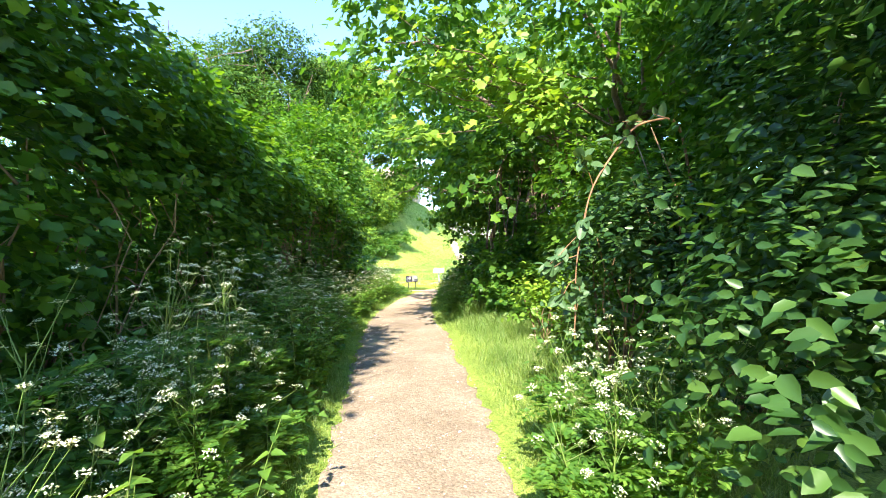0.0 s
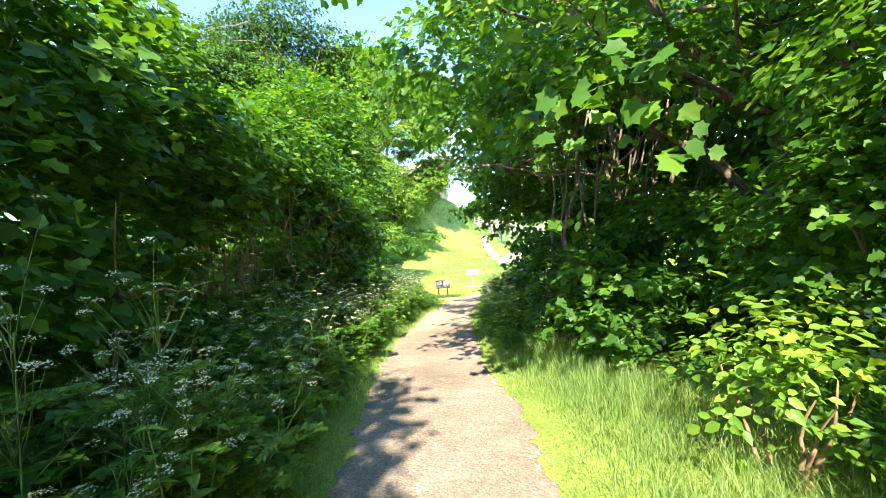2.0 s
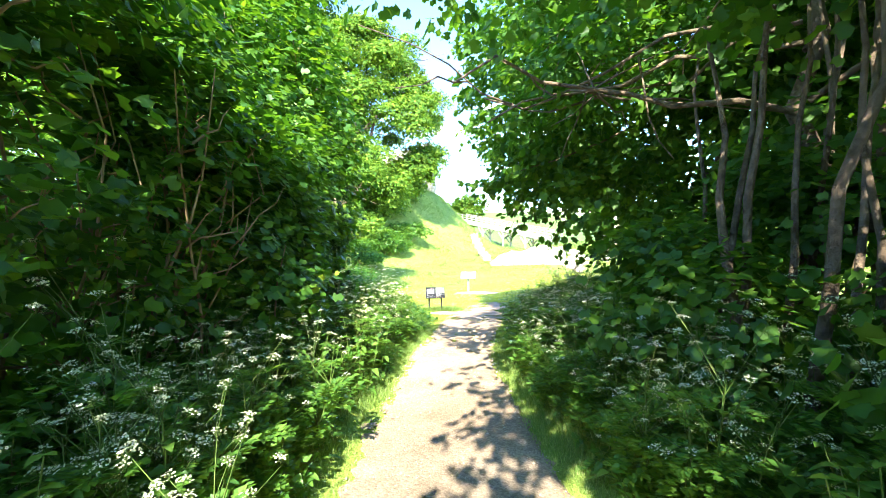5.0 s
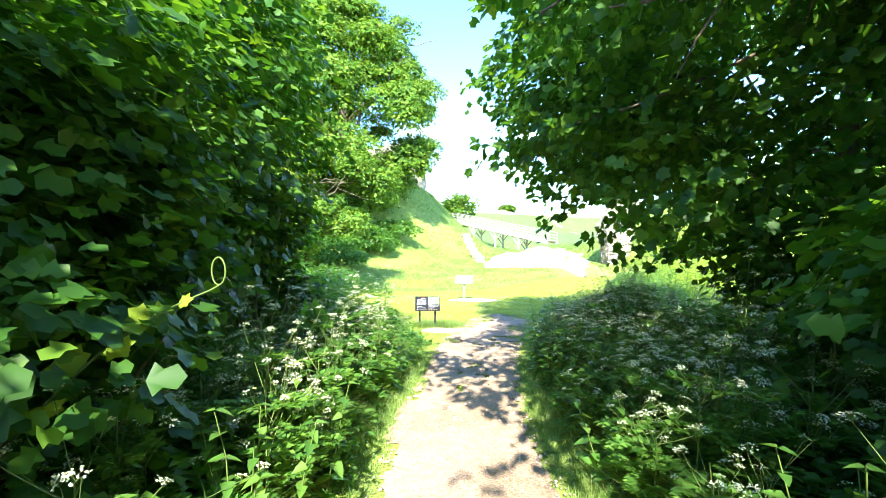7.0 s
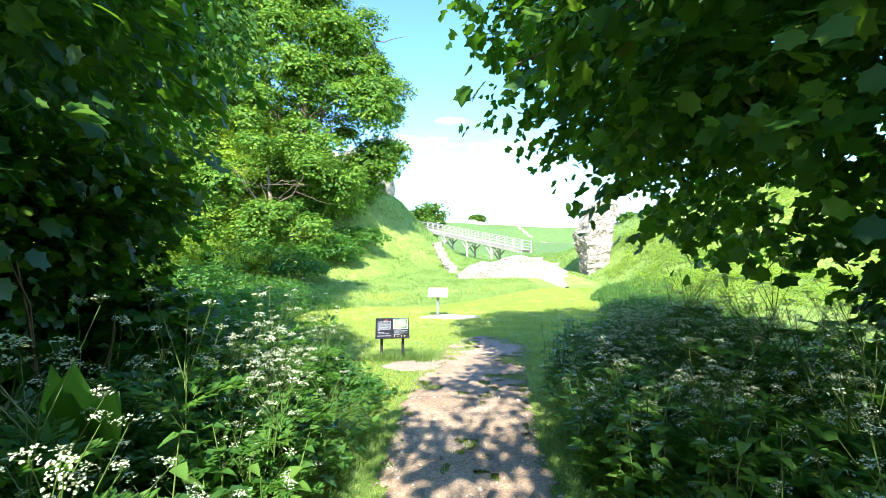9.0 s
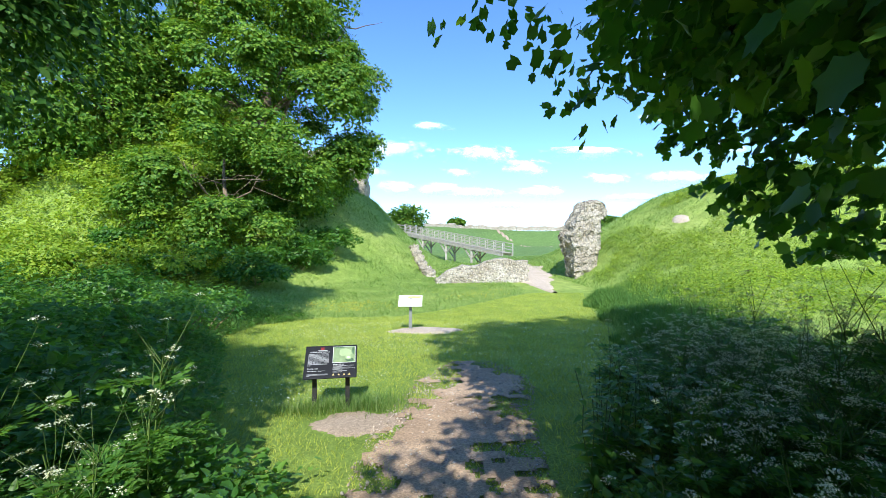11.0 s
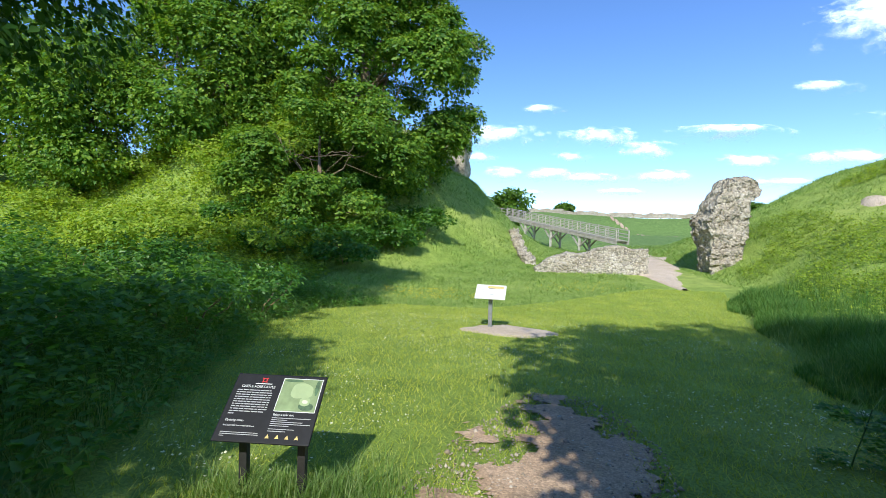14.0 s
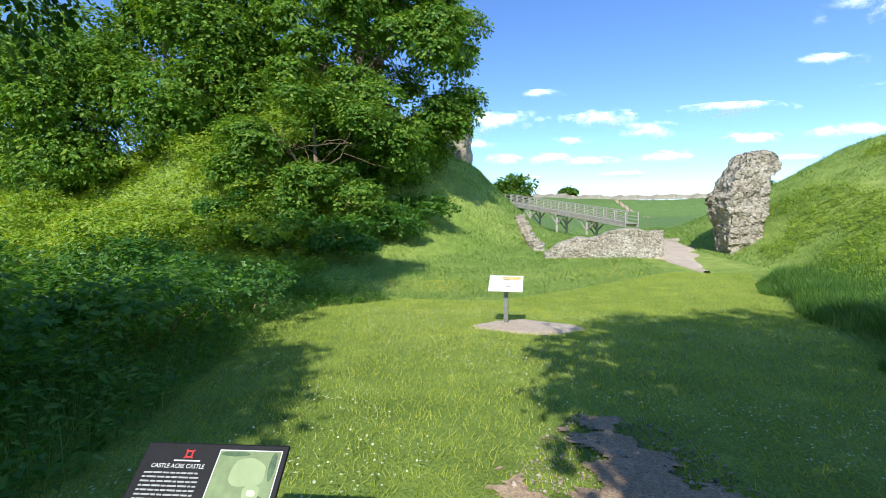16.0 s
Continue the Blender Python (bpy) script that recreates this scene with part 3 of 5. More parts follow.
rh = np.random.default_rng(11)
items = []
for n, depth, size, shape, per in ((4200, 0.0, 0.105, MAPLE_S, 7), (3000, 0.28, 0.13, SMALL, 7), (3400, 0.6, 0.16, SMALL, 7), (4000, 1.1, 0.19, SMALL, 7)):
    A, O = hedge_anchors(n, depth, rh)
    items.append(sprays(A, O, per, 0.3, size, shape, 0.3, 0.6, rh))
part("foliage", mesh_of("foliage", *merge(items), LEAF_HEDGE), LEAF_HEDGE, hedge).location = (2.2, -5, 0)
for k in range(120):
    y = rh.uniform(-3, 11.5) if k < 60 else rh.uniform(8.2, 12.4)
    x0 = rh.uniform(-2.9, -2.4) + (0.3 if y < 7 else -0.15)
    a = (x0, y, gz1(x0, y) - 0.05)
    b = (x0 + rh.uniform(-0.3, 0.45), y + rh.normal(0, 0.5), rh.uniform(1.8, 3.0))
    items = [bent(a, b, rh.uniform(0.007, 0.02), 0.005, 0.12, 6, 5, rh)]
    for q in range(3):
        f = rh.uniform(0.35, 0.9)
        p = np.array(a) * (1 - f) + np.array(b) * f
        items.append(bent(p, p + np.clip(rh.normal(0, 0.25, 3), -0.4, 0.35) + [0.05, 0, 0.25], 0.011, 0.003, 0.2, 5, 4, rh))
    part("branch", mesh_of("branch", *merge(items), TWIG), TWIG, hedge, "bare brown inner branch").location = (2.2, -5, 0)


def crown_anchors(n, c, rad, keep, rng, shell=0.5, lumps=0, lump_r=0.3, clumpy=False):
    """Anchors in an uneven crown, thicker towards the outside, with lumps and gaps."""
    if lumps:
        L = unit(rng.normal(0, 1, (lumps, 3)))
        L = L * (rng.uniform(0.6 if clumpy else 0.35, 1.0, lumps) ** 0.5)[:, None] * (1 - lump_r * 0.6)
        rr = lump_r * rng.uniform(0.65, 1.25, lumps)
        which = rng.integers(0, lumps, n)
        d = unit(rng.normal(0, 1, (n, 3)) + ([0, 0, 0.8] if clumpy else [0, 0, 0.35])) * [1.15, 1.15, 0.62]
        U = L[which] + d * (rr[which] * rng.uniform(0.75, 1.05, n))[:, None]
        O = unit(d + U * (0.15 if clumpy else 0.4))
    else:
        d = unit(rng.normal(0, 1, (n, 3)))
        r = shell + (1 - shell) * rng.uniform(0, 1, n) ** 0.6
        w = vnoise(d[:, 0] * 3 + 7, d[:, 1] * 3 + d[:, 2] * 2.3, 31)
        U = d * (r * (0.8 + 0.35 * w))[:, None]
        O = unit(d + [0, 0, 0.2])
    A = np.array(c) + U * np.array(rad)
    k = keep(A)
    return A[k], O[k]


def tree(name, at, label, c, rad, n, per, size, shape, leaf, keep, rng, trunk_r=0.16, limbs=9, lumps=0, lump_r=0.3, shell=0.4,
         droop=0.35, length=0.45, up=0.5, lean=(0, 0), category="tree", group="", clumpy=False):
    at = (at[0], at[1], gz1(at[0], at[1]))
    t = thing(name, at, label, category, group)
    inv = np.array(at)
    top = np.array([c[0] + lean[0], c[1] + lean[1], c[2] + rad[2] * 0.45]) - inv
    v, f = bent((0, 0, -0.15), top, trunk_r, trunk_r * 0.3, 0.05, 9, 9, rng)
    part("trunk", mesh_of("trunk", v, f, BARK, True), BARK, t)
    for k in range(limbs):
        h = rng.uniform(0.22, 0.9)
        p = top * h
        w = k * 2.4 + rng.uniform(-0.4, 0.4)
        q = np.array(c) - inv + np.array(rad) * [0.75 * math.cos(w), 0.75 * math.sin(w), rng.uniform(-0.45, 0.75)]
        v, f = bent(p, q, trunk_r * 0.42 * (1.15 - h), 0.012, 0.09, 7, 6, rng)
        sub = [(v, f)]
        for s in range(4):
            g = rng.uniform(0.35, 0.95)
            m = p * (1 - g) + q * g
            sub.append(bent(m, m + rng.normal(0, 0.22, 3) * np.array(rad), trunk_r * 0.12, 0.006, 0.12, 5, 4, rng))
        part("branch", mesh_of("branch", *merge(sub), BARK, True), BARK, t)
    A, O = crown_anchors(n, c, rad, keep, rng, shell, lumps, lump_r, clumpy)
    low = A[:, 2] < (2.7 if shape is MAPLE else -99)
    v, f = sprays(A[~low], O[~low], per, length, size * 1.1, MAPLE_S if shape is MAPLE else shape, droop, up, rng, 1.5 if clumpy else 0.55, 0.3 if clumpy else 0.35)
    if low.any():
        v, f = merge([(v, f), sprays(A[low], O[low], per, length, size, shape, droop, up, rng)])
    part("crown", mesh_of("crown", v - inv, f, leaf), leaf, t)
    return t


def over_path(A):
    """Canopy kept above head height over the path and back from the open gap."""
    g = base_height(A[:, 1])
    off = A[:, 0] - np.interp(A[:, 1], PATH_Y, PATH_C)
    low = np.where(off < 1.0, 2.15, np.where(off < 2.0, 1.5, 0.7)) + 0.3 * vnoise(A[:, 0] * 2, A[:, 1] * 2, 41)
    ok = (A[:, 2] - g > low) & clear_of_walk(A)
    gap = (A[:, 1] > 13) & (off < -0.15 - 0.12 * (A[:, 1] - 13) + 0.4 * vnoise(A[:, 1] * 2, A[:, 2] * 2, 42))
    # an open window under the canopy, where bare stems stand
    window = (np.abs(A[:, 1] - 9.9) < 1.7) & (np.abs(A[:, 2] - 2.6) < 0.85) & (off > 0.7) & (off < 3.2) & (vnoise(A[:, 1] * 3, A[:, 2] * 3, 43) > 0.2)
    return ok & ~gap & ~window


r1 = np.random.default_rng(21)
tree("sycamore_tree", (3.8, 10.6), "leaning sycamore with brown trunk arching its leaves over the path", (2.2, 8.5, 5.0), (3.4, 3.9, 3.3), 1250, 7, 0.12,
     MAPLE, LEAF_SYC, over_path, r1, 0.27, 10, 26, 0.3, lean=(4.0, 2.2))
tree("sycamore_tree", (3.4, 13.4), "shady sycamore with low branches reaching towards the lawn", (2.2, 13.4, 4.6), (4.0, 3.7, 3.4), 3000, 7, 0.12,
     MAPLE, LEAF_SYC, over_path, r1, 0.13, 10, 26, 0.3, lean=(0.8, 0.2))
tree("sycamore_tree", (4.6, 17.6), "tall dark sycamore overhanging the edge of the lawn", (4.1, 18.2, 5.0), (4.2, 4.3, 4.7), 6800, 7, 0.125,
     MAPLE, LEAF_SYC, over_path, r1, 0.2, 10, 34, 0.3, lean=(1.0, 0))
tree("sycamore_tree", (-5.6, 16.6), "leafy sycamore growing up behind the hedge end", (-5.1, 16.6, 3.3), (2.35, 2.9, 3.6), 4600, 7, 0.12,
     MAPLE, LEAF_HEDGE, lambda A: (A[:, 2] > 0.2) & clear_of_walk(A, 1.1, 3.0), r1, 0.14, 8, shell=0.4)
tree("sycamore_tree", (-3.9, -1.2), "sycamore rising from the hedge with large hanging leaves", (-2.7, -1.2, 5.2), (2.9, 3.7, 2.6), 2900, 7, 0.13,
     MAPLE, LEAF_HEDGE, lambda A: (A[:, 2] > 3.2 - 0.5 * (A[:, 0] < -1.4)) & (A[:, 0] < -0.9), r1, 0.14, 8, shell=0.3)
tree("sycamore_tree", (6.2, 4.6), "sycamore filling the sky above the path-side shrubs", (6.0, 4.6, 4.9), (2.8, 3.8, 3.6), 4200, 7, 0.125,
     MAPLE, LEAF_SYC, over_path, r1, 0.15, 8, shell=0.3)
tree("sycamore_tree", (6.4, 11.6), "thick sycamore closing the view behind the path-side trees", (6.3, 12.5, 4.2), (2.5, 5.5, 4.2), 4200, 7, 0.15,
     MAPLE_S, LEAF_SYC, over_path, r1, 0.15, 8, shell=0.3)
# out of view overhead, added only to throw shade on the right-hand shrubs
tree("sycamore_tree", (5.8, -0.6), "unseen sycamore added to shade the path-side shrubs", (4.5, -0.8, 6.3), (2.3, 4.0, 1.6), 1400, 7, 0.15,
     MAPLE_S, LEAF_SYC, lambda A: A[:, 2] > 4.5, r1, 0.15, 8, shell=0.3)
# boughs reaching out over the path; sunlight is put into their brighter leaf colour
bough = thing("sycamore_bough", (2.6, 7.4, 3.4), "sycamore boughs over the path, lobed leaves coloured bright as if sunlit", "branch")
rq = np.random.default_rng(24)
items = []
for k in range(9):
    p = np.array([rq.uniform(0.2, 1.2), rq.uniform(0.2, 1.0), rq.uniform(-0.4, 1.0)])
    q = np.array([rq.uniform(-2.6, 0.4), rq.uniform(-2.0, -0.6), rq.uniform(-0.85, 1.5)])
    part("branch", mesh_of("branch", *bent(p, q, 0.018, 0.004, 0.05, 7, 5, rq), BARK, True), BARK, bough)
    g = rq.uniform(0.25, 1.0, 42)[:, None]
    A = p * (1 - g) + q * g + rq.normal(0, 0.17, (42, 3)) * [1.2, 1.2, 0.7]
    A = A[over_path(A + [2.6, 7.4, 3.4]) & ((A[:, 0] < -1.1) | (A[:, 2] > -0.4)) & (A[:, 2] > -0.9)]
    items.append(sprays(A, np.tile([[-0.4, -0.7, 0.1]], (len(A), 1)), 4, 0.2, 0.12, MAPLE, 0.5, 0.7, rq))
part("leaf_spray", mesh_of("leaf_spray", *merge(items), LEAF_BRIGHT), LEAF_BRIGHT, bough)["kind"] = "stuff"
# a low bough hanging out over the end of the path
bough = thing("sycamore_bough", (1.6, 16.4, 2.9), "low sycamore bough with hanging lobed leaves above the path end", "branch")
part("branch", mesh_of("branch", *bent((0.6, -0.4, 0.35), (-1.95, 0.38, -0.5), 0.02, 0.004, 0.06, 8, 5, r1), BARK, True), BARK, bough)
rb = np.random.default_rng(23)
f = rb.uniform(0.1, 0.92, 110)
A = np.array([[0.6, -0.4, 0.4]]) + f[:, None] * np.array([[-2.85, 0.85, -1.0]]) + rb.normal(0, 0.12, (110, 3)) * [1, 1.4, 0.8]
v, fc = sprays(A, np.tile([[-0.6, 0.2, -0.3]], (110, 1)), 3, 0.16, 0.125, MAPLE, 0.7, 0.6, rb)
part("leaf_spray", mesh_of("leaf_spray", v, fc, LEAF_SYC), LEAF_SYC, bough)["kind"] = "stuff"

bough = thing("sycamore_bough", (3.4, 20.4, 2.9), "dark sycamore bough with large hanging leaves beside the lawn", "branch")
part("branch", mesh_of("branch", *bent((1.2, -1.2, 0.6), (-1.7, 0.6, 0.1), 0.03, 0.005, 0.06, 8, 5, r1), BARK, True), BARK, bough)
# the leaves hang like a curtain whose lower edge falls away from the path
A = np.column_stack([r1.uniform(1.85, 4.8, 900), r1.normal(21.0, 0.35, 900), r1.uniform(1.1, 4.4, 900)])
edge = 3.1 - 0.95 * (A[:, 0] - 1.5) + 0.7 * (vnoise(A[:, 0] * 2.4, A[:, 1] * 1.5, 61) - 0.5)
A = A[(A[:, 2] > edge) & (vnoise(A[:, 0] * 1.8, A[:, 2] * 2.2, 62) > 0.3 - 0.1 * (A[:, 0] - 1.5))] - [3.4, 20.4, 2.9]
v, fc = sprays(A, np.tile([[-0.5, 0.2, -0.3]], (len(A), 1)), 4, 0.2, 0.13, MAPLE, 0.7, 0.6, r1)
part("leaf_spray", mesh_of("leaf_spray", v, fc, LEAF_SYC), LEAF_SYC, bough)["kind"] = "stuff"

# slender coppice stems under the canopy
for k in range(22):
    x, y = r1.uniform(1.6, 3.6), r1.uniform(10.9, 13.6)
    z = gz1(x, y)
    st = thing("coppice_stem", (x, y, z), "slender grey-brown coppice stem standing under the canopy", "tree stem", "coppice stems under the sycamores")
    part("stem", mesh_of("stem", *bent((0, 0, -0.1), (r1.normal(0.5, 0.4), r1.normal(0, 0.3), r1.uniform(3.6, 4.8)), r1.uniform(0.028, 0.06), 0.014, 0.03, 8, 6, r1), BARK, True), BARK, st)

big_keep = lambda A: A[:, 2] > ground_z(A[:, 0], A[:, 1]) + 0.6
r2 = np.random.default_rng(33)
tree("horse_chestnut_tree", (-11.5, 50), "great broad-crowned tree in full leaf on the mound", (-11.8, 50, 12.6), (9.2, 7.0, 11.0), 30000, 6, 0.25,
     SMALL, LEAF_DARK, big_keep, r2, 0.5, 14, 150, 0.15, droop=0.5, length=0.4, up=0.4, clumpy=True)
tree("sycamore_tree", (-11.5, 43), "dark bushy sycamore standing at the foot of the mound", (-12, 43.6, 4.4), (5.8, 3.8, 5.4), 12000, 6, 0.21,
     SMALL, LEAF_DARK, big_keep, r2, 0.22, 8, 70, 0.21, droop=0.4, length=0.35, up=0.4, clumpy=True)
tree("ash_tree", (-11.4, 23.2), "tall ash tree with fine dark leaves and bare upper limbs", (-9.9, 24.4, 8.6), (4.8, 3.9, 6.2), 10000, 7, 0.16,
     SMALL, LEAF_ASH, big_keep, r2, 0.28, 16, 44, 0.3, droop=0.6, length=0.5)
tree("ash_tree", (-14.2, 24.5), "tall pale-barked ash with thin leaves against the sky", (-14, 24.4, 10.2), (3.2, 3.0, 5.6), 1500, 7, 0.16,
     SMALL, LEAF_TREE, big_keep, r2, 0.34, 16, 26, 0.3, droop=0.6, length=0.5)
tree("ash_tree", (-24, 48), "tall dark ash tree rising above the bramble bank", (-23.6, 47.5, 12.8), (6.8, 4.6, 9.0), 9000, 6, 0.27,
     SMALL, LEAF_DARK, big_keep, r2, 0.3, 10, 46, 0.3, droop=0.6, length=0.55)
tree("ash_tree", (-34, 47), "dense dark ash tree at the top of the bramble bank", (-33.5, 46.5, 10.6), (7.5, 4.8, 9.0), 9000, 6, 0.27,
     SMALL, LEAF_DARK, big_keep, r2, 0.3, 10, 46, 0.3, droop=0.6, length=0.55)
tree("ash_tree", (-45, 46), "broad ash tree above the brambles at the bank's far end", (-44, 45.5, 10.8), (7.0, 4.8, 8.5), 5000, 6, 0.29,
     SMALL, LEAF_DARK, big_keep, r2, 0.25, 8, 36, 0.32, droop=0.5, length=0.55)
for x, y, h, w in ((-1.5, 104, 8.5, 5), (-6, 108, 7.0, 5), (14, 152, 3.5, 3), (22, 158, 3, 2.6), (26, 160, 3.2, 2.2), (64, 150, 4, 5)):
    z = gz1(x, y)
    tree("far_tree", (x, y), "small rounded tree on the skyline beyond the castle", (x, y, z + h * 0.58), (w * 0.8, w * 0.8, h * 0.46), 700, 4, 0.7,
         SMALL, LEAF_TREE, big_keep, r2, 0.2, 4, 16, 0.4, length=0.6, group="skyline trees")


def shrub(name, at, rad, n, per, size, shape, leaf, label, rng, keep=None, lumps=14, group="", stems=8, category="shrub"):
    z = gz1(at[0], at[1])
    t = thing(name, (at[0], at[1], z), label, category, group)
    inv = np.array([at[0], at[1], z])
    c = inv + [0, 0, rad[2] * 0.85]
    kp = (lambda A: (A[:, 2] > ground_z(A[:, 0], A[:, 1]) + 0.08) & clear_of_walk(A, 0.72, 2.4)) if keep is None else keep
    A, O = crown_anchors(n, c, rad, kp, rng, 0.4, lumps, 0.34)
    v, f = sprays(A, O, per, 0.32, size, shape, 0.25, 0.6, rng, 1.3 if category == "bush" else 0.7, 0.3)
    part("foliage", mesh_of("foliage", v - inv, f, leaf), leaf, t)
    for k in range(stems):
        w = rng.uniform(0, 6.28)
        v, f = bent((0.1 * math.cos(w), 0.1 * math.sin(w), -0.05), (rad[0] * 0.7 * math.cos(w), rad[1] * 0.7 * math.sin(w), rad[2] * rng.uniform(0.8, 1.3)), 0.02, 0.005, 0.08, 6, 5, rng)
        part("stem", mesh_of("stem", v, f, TWIG), TWIG, t)
    return t


r3 = np.random.default_rng(44)
shrub("dogwood_shrub", (3.5, 1.6), (1.5, 1.5, 2.0), 4600, 8, 0.068, OVATE, LEAF_SHRUB, "dense shrub with broad glossy oval leaves beside the path", r3, stems=14)
shrub("dogwood_shrub", (3.5, 4.2), (1.35, 1.5, 2.0), 3200, 8, 0.075, OVATE, LEAF_SHRUB, "tall leafy shrub with light green oval leaves", r3, stems=14)
shrub("willow_shrub", (2.9, 0.9), (0.85, 0.6, 1.1), 380, 7, 0.075, ROUND, LEAF_SILVER, "shrub with pale grey-green oval leaves near the path", r3, stems=6)
shrub("willow_shrub", (2.5, 4.6), (0.45, 0.5, 1.25), 130, 7, 0.08, OVATE, LEAF_SILVER, "thin arching shoots with pale silvery leaves", r3, stems=7)
shrub("maple_shrub", (3.25, 6.6), (1.1, 1.4, 1.6), 2000, 7, 0.08, MAPLE_S, LEAF_SYC, "young field maple bush under the trees", r3)
shrub("maple_shrub", (3.3, 10.2), (1.5, 1.6, 1.3), 1300, 7, 0.11, MAPLE_S, LEAF_SYC, "low maple growth in deep shade beneath the sycamores", r3)
shrub("maple_shrub", (2.6, 13.2), (1.6, 1.7, 1.35), 1700, 7, 0.11, MAPLE_S, LEAF_SYC, "dark maple undergrowth beside the path", r3)
shrub("maple_shrub", (3.6, 16.4), (1.6, 1.8, 1.25), 1500, 7, 0.11, MAPLE_S, LEAF_SYC, "shaded undergrowth at the wood's edge", r3)
shrub("maple_shrub", (-3.7, 17.5), (0.95, 1.4, 1.35), 1100, 7, 0.11, MAPLE_S, LEAF_HEDGE, "leafy maple growth filling the hedge end", r3)
shrub("dogwood_shrub", (4.3, -2.2), (1.9, 1.9, 2.1), 1500, 7, 0.12, OVATE, LEAF_SHRUB, "dense shrub with broad oval leaves", r3)
for x, y, h in ((-5.6, -1.5, 2.0), (-5.4, 2.2, 1.7), (-5.8, 5.6, 1.8), (-5.3, 8.8, 1.6), (-6.0, 12.0, 1.9), (-8.5, 16.5, 1.9), (-9, 4, 2.2), (-9, 9.5, 2.2)):
    shrub("hazel_bush", (x, y), (1.5, 2.2, h), 900, 6, 0.15, SMALL, LEAF_SYC, "leafy hazel bush growing behind the hedge", r3, lumps=14, group="bushes behind the hedge", stems=5, category="bush")
shrub("hazel_sapling", (2.25, 6.8), (0.45, 0.5, 0.6), 120, 6, 0.085, OVATE, LEAF_BRIGHT, "low sapling with bright yellow-green toothed leaves in the sun", r3, stems=6)
shrub("maple_shrub", (2.1, 9.9), (0.75, 1.0, 0.8), 420, 6, 0.115, MAPLE, LEAF_SYC, "low hanging sycamore leaves beside the path", r3, stems=5)
for x, y, h in ((-5.6, 25.6, 0.8), (-7.0, 24.4, 0.95), (-7.4, 27.2, 1.0), (-9.0, 25.8, 1.15), (-6.1, 28.4, 0.7), (-8.6, 22.4, 1.0), (-9.2, 29.0, 1.0), (-5.4, 22.6, 0.65), (-4.4, 20.6, 0.55), (-6.4, 20.6, 0.8)):
    shrub("nettle_bed", (x, y), (1.25, 1.25, h), 700, 6, 0.1, NETTLE, LEAF_HERB, "shady bed of tall dark green nettles beside the lawn", r3, big_keep, 14, "nettle beds", 6, "nettles")
shrub("maple_shrub", (-2.8, 13.3), (0.75, 1.6, 1.25), 900, 6, 0.1, MAPLE_S, LEAF_HEDGE, "sunlit field maple growth bulging from the hedge", r3, stems=4)
# brambles on the left-hand bank and at the mound's foot
for k in range(50):
    x, y = -46 + 34 * r3.random(), 38.5 + 12 * r3.random()
    s = r3.uniform(0.9, 1.7)
    shrub("bramble_bush", (x, y), (2.0 * s, 1.7 * s, 0.75 * s), 620, 5, 0.2, SMALL, LEAF_BRAMBLE, "sunlit bright green bramble bush on the grassy bank", r3, big_keep, 12, "brambles on the bank", 3, "bush")
for x, y in ((-7.4, 43.5), (-9.0, 40.5), (-6.2, 46.5), (-12.5, 40.0), (-15.5, 41.0), (-10.5, 45.5)):
    shrub("elder_bush", (x, y), (2.0, 1.6, 1.2), 800, 5, 0.2, SMALL, LEAF_SYC, "dark leafy bush at the foot of the mound", r3, big_keep, 10, "bushes at the mound's foot", 3, "bush")


# ---- flowers and herbs of the verges ----
def umbel(rng, r):
    """A lacy compound head: small round umbellets of white florets, with gaps between."""
    P, n = [], int(9 + 4 * rng.random())
    for k in range(n):
        w, q = k * 2.4 + rng.uniform(-0.3, 0.3), r * math.sqrt((k + 0.4) / n)
        c = np.array([q * math.cos(w), q * math.sin(w), -0.45 * q * q / r + rng.normal(0, 0.002)])
        for j in range(4):
            P.append(c + rng.normal(0, 0.0042, 3) * [1, 1, 0.6])
    P = np.array(P)
    D = unit(rng.normal(0, 1, (len(P), 3)) * [1, 1, 0.3])
    N = np.tile([[0.0, 0.0, 1.0]], (len(P), 1)) + rng.normal(0, 0.45, (len(P), 3))
    return leaves(P, D, N, rng.uniform(0.006, 0.0105, len(P)), DIAMOND)


DIAMOND = (np.array([(0, -0.5, 0), (0.5, 0, 0.05), (0, 0.5, 0), (-0.5, 0, 0.05)], dtype=float), np.array([(0, 1, 2), (0, 2, 3)]))


def fern_leaf(rng, base, way, L):
    """A finely cut leaf: leaflets in pairs along a midrib."""
    P, D, N = [], [], []
    side = np.array([-way[1], way[0], 0.0])
    for k in range(9):
        f = (k + 1) / 10
        p = base + way * L * f + np.array([0, 0, -0.25 * L * f * f])
        for s in (-1, 1):
            l2 = L * 0.42 * (1 - f * 0.85)
            for q in range(3):
                g = (q + 1) / 3.2
                P.append(p + side * s * l2 * g)
                D.append(way * 0.9 + side * s * (0.8 if q < 2 else 1.2) + rng.normal(0, 0.3, 3))
                N.append(np.array([0, 0, 1.0]) + rng.normal(0, 0.25, 3))
    return leaves(np.array(P), np.array(D), np.array(N), np.full(len(P), L * 0.19), SMALL)


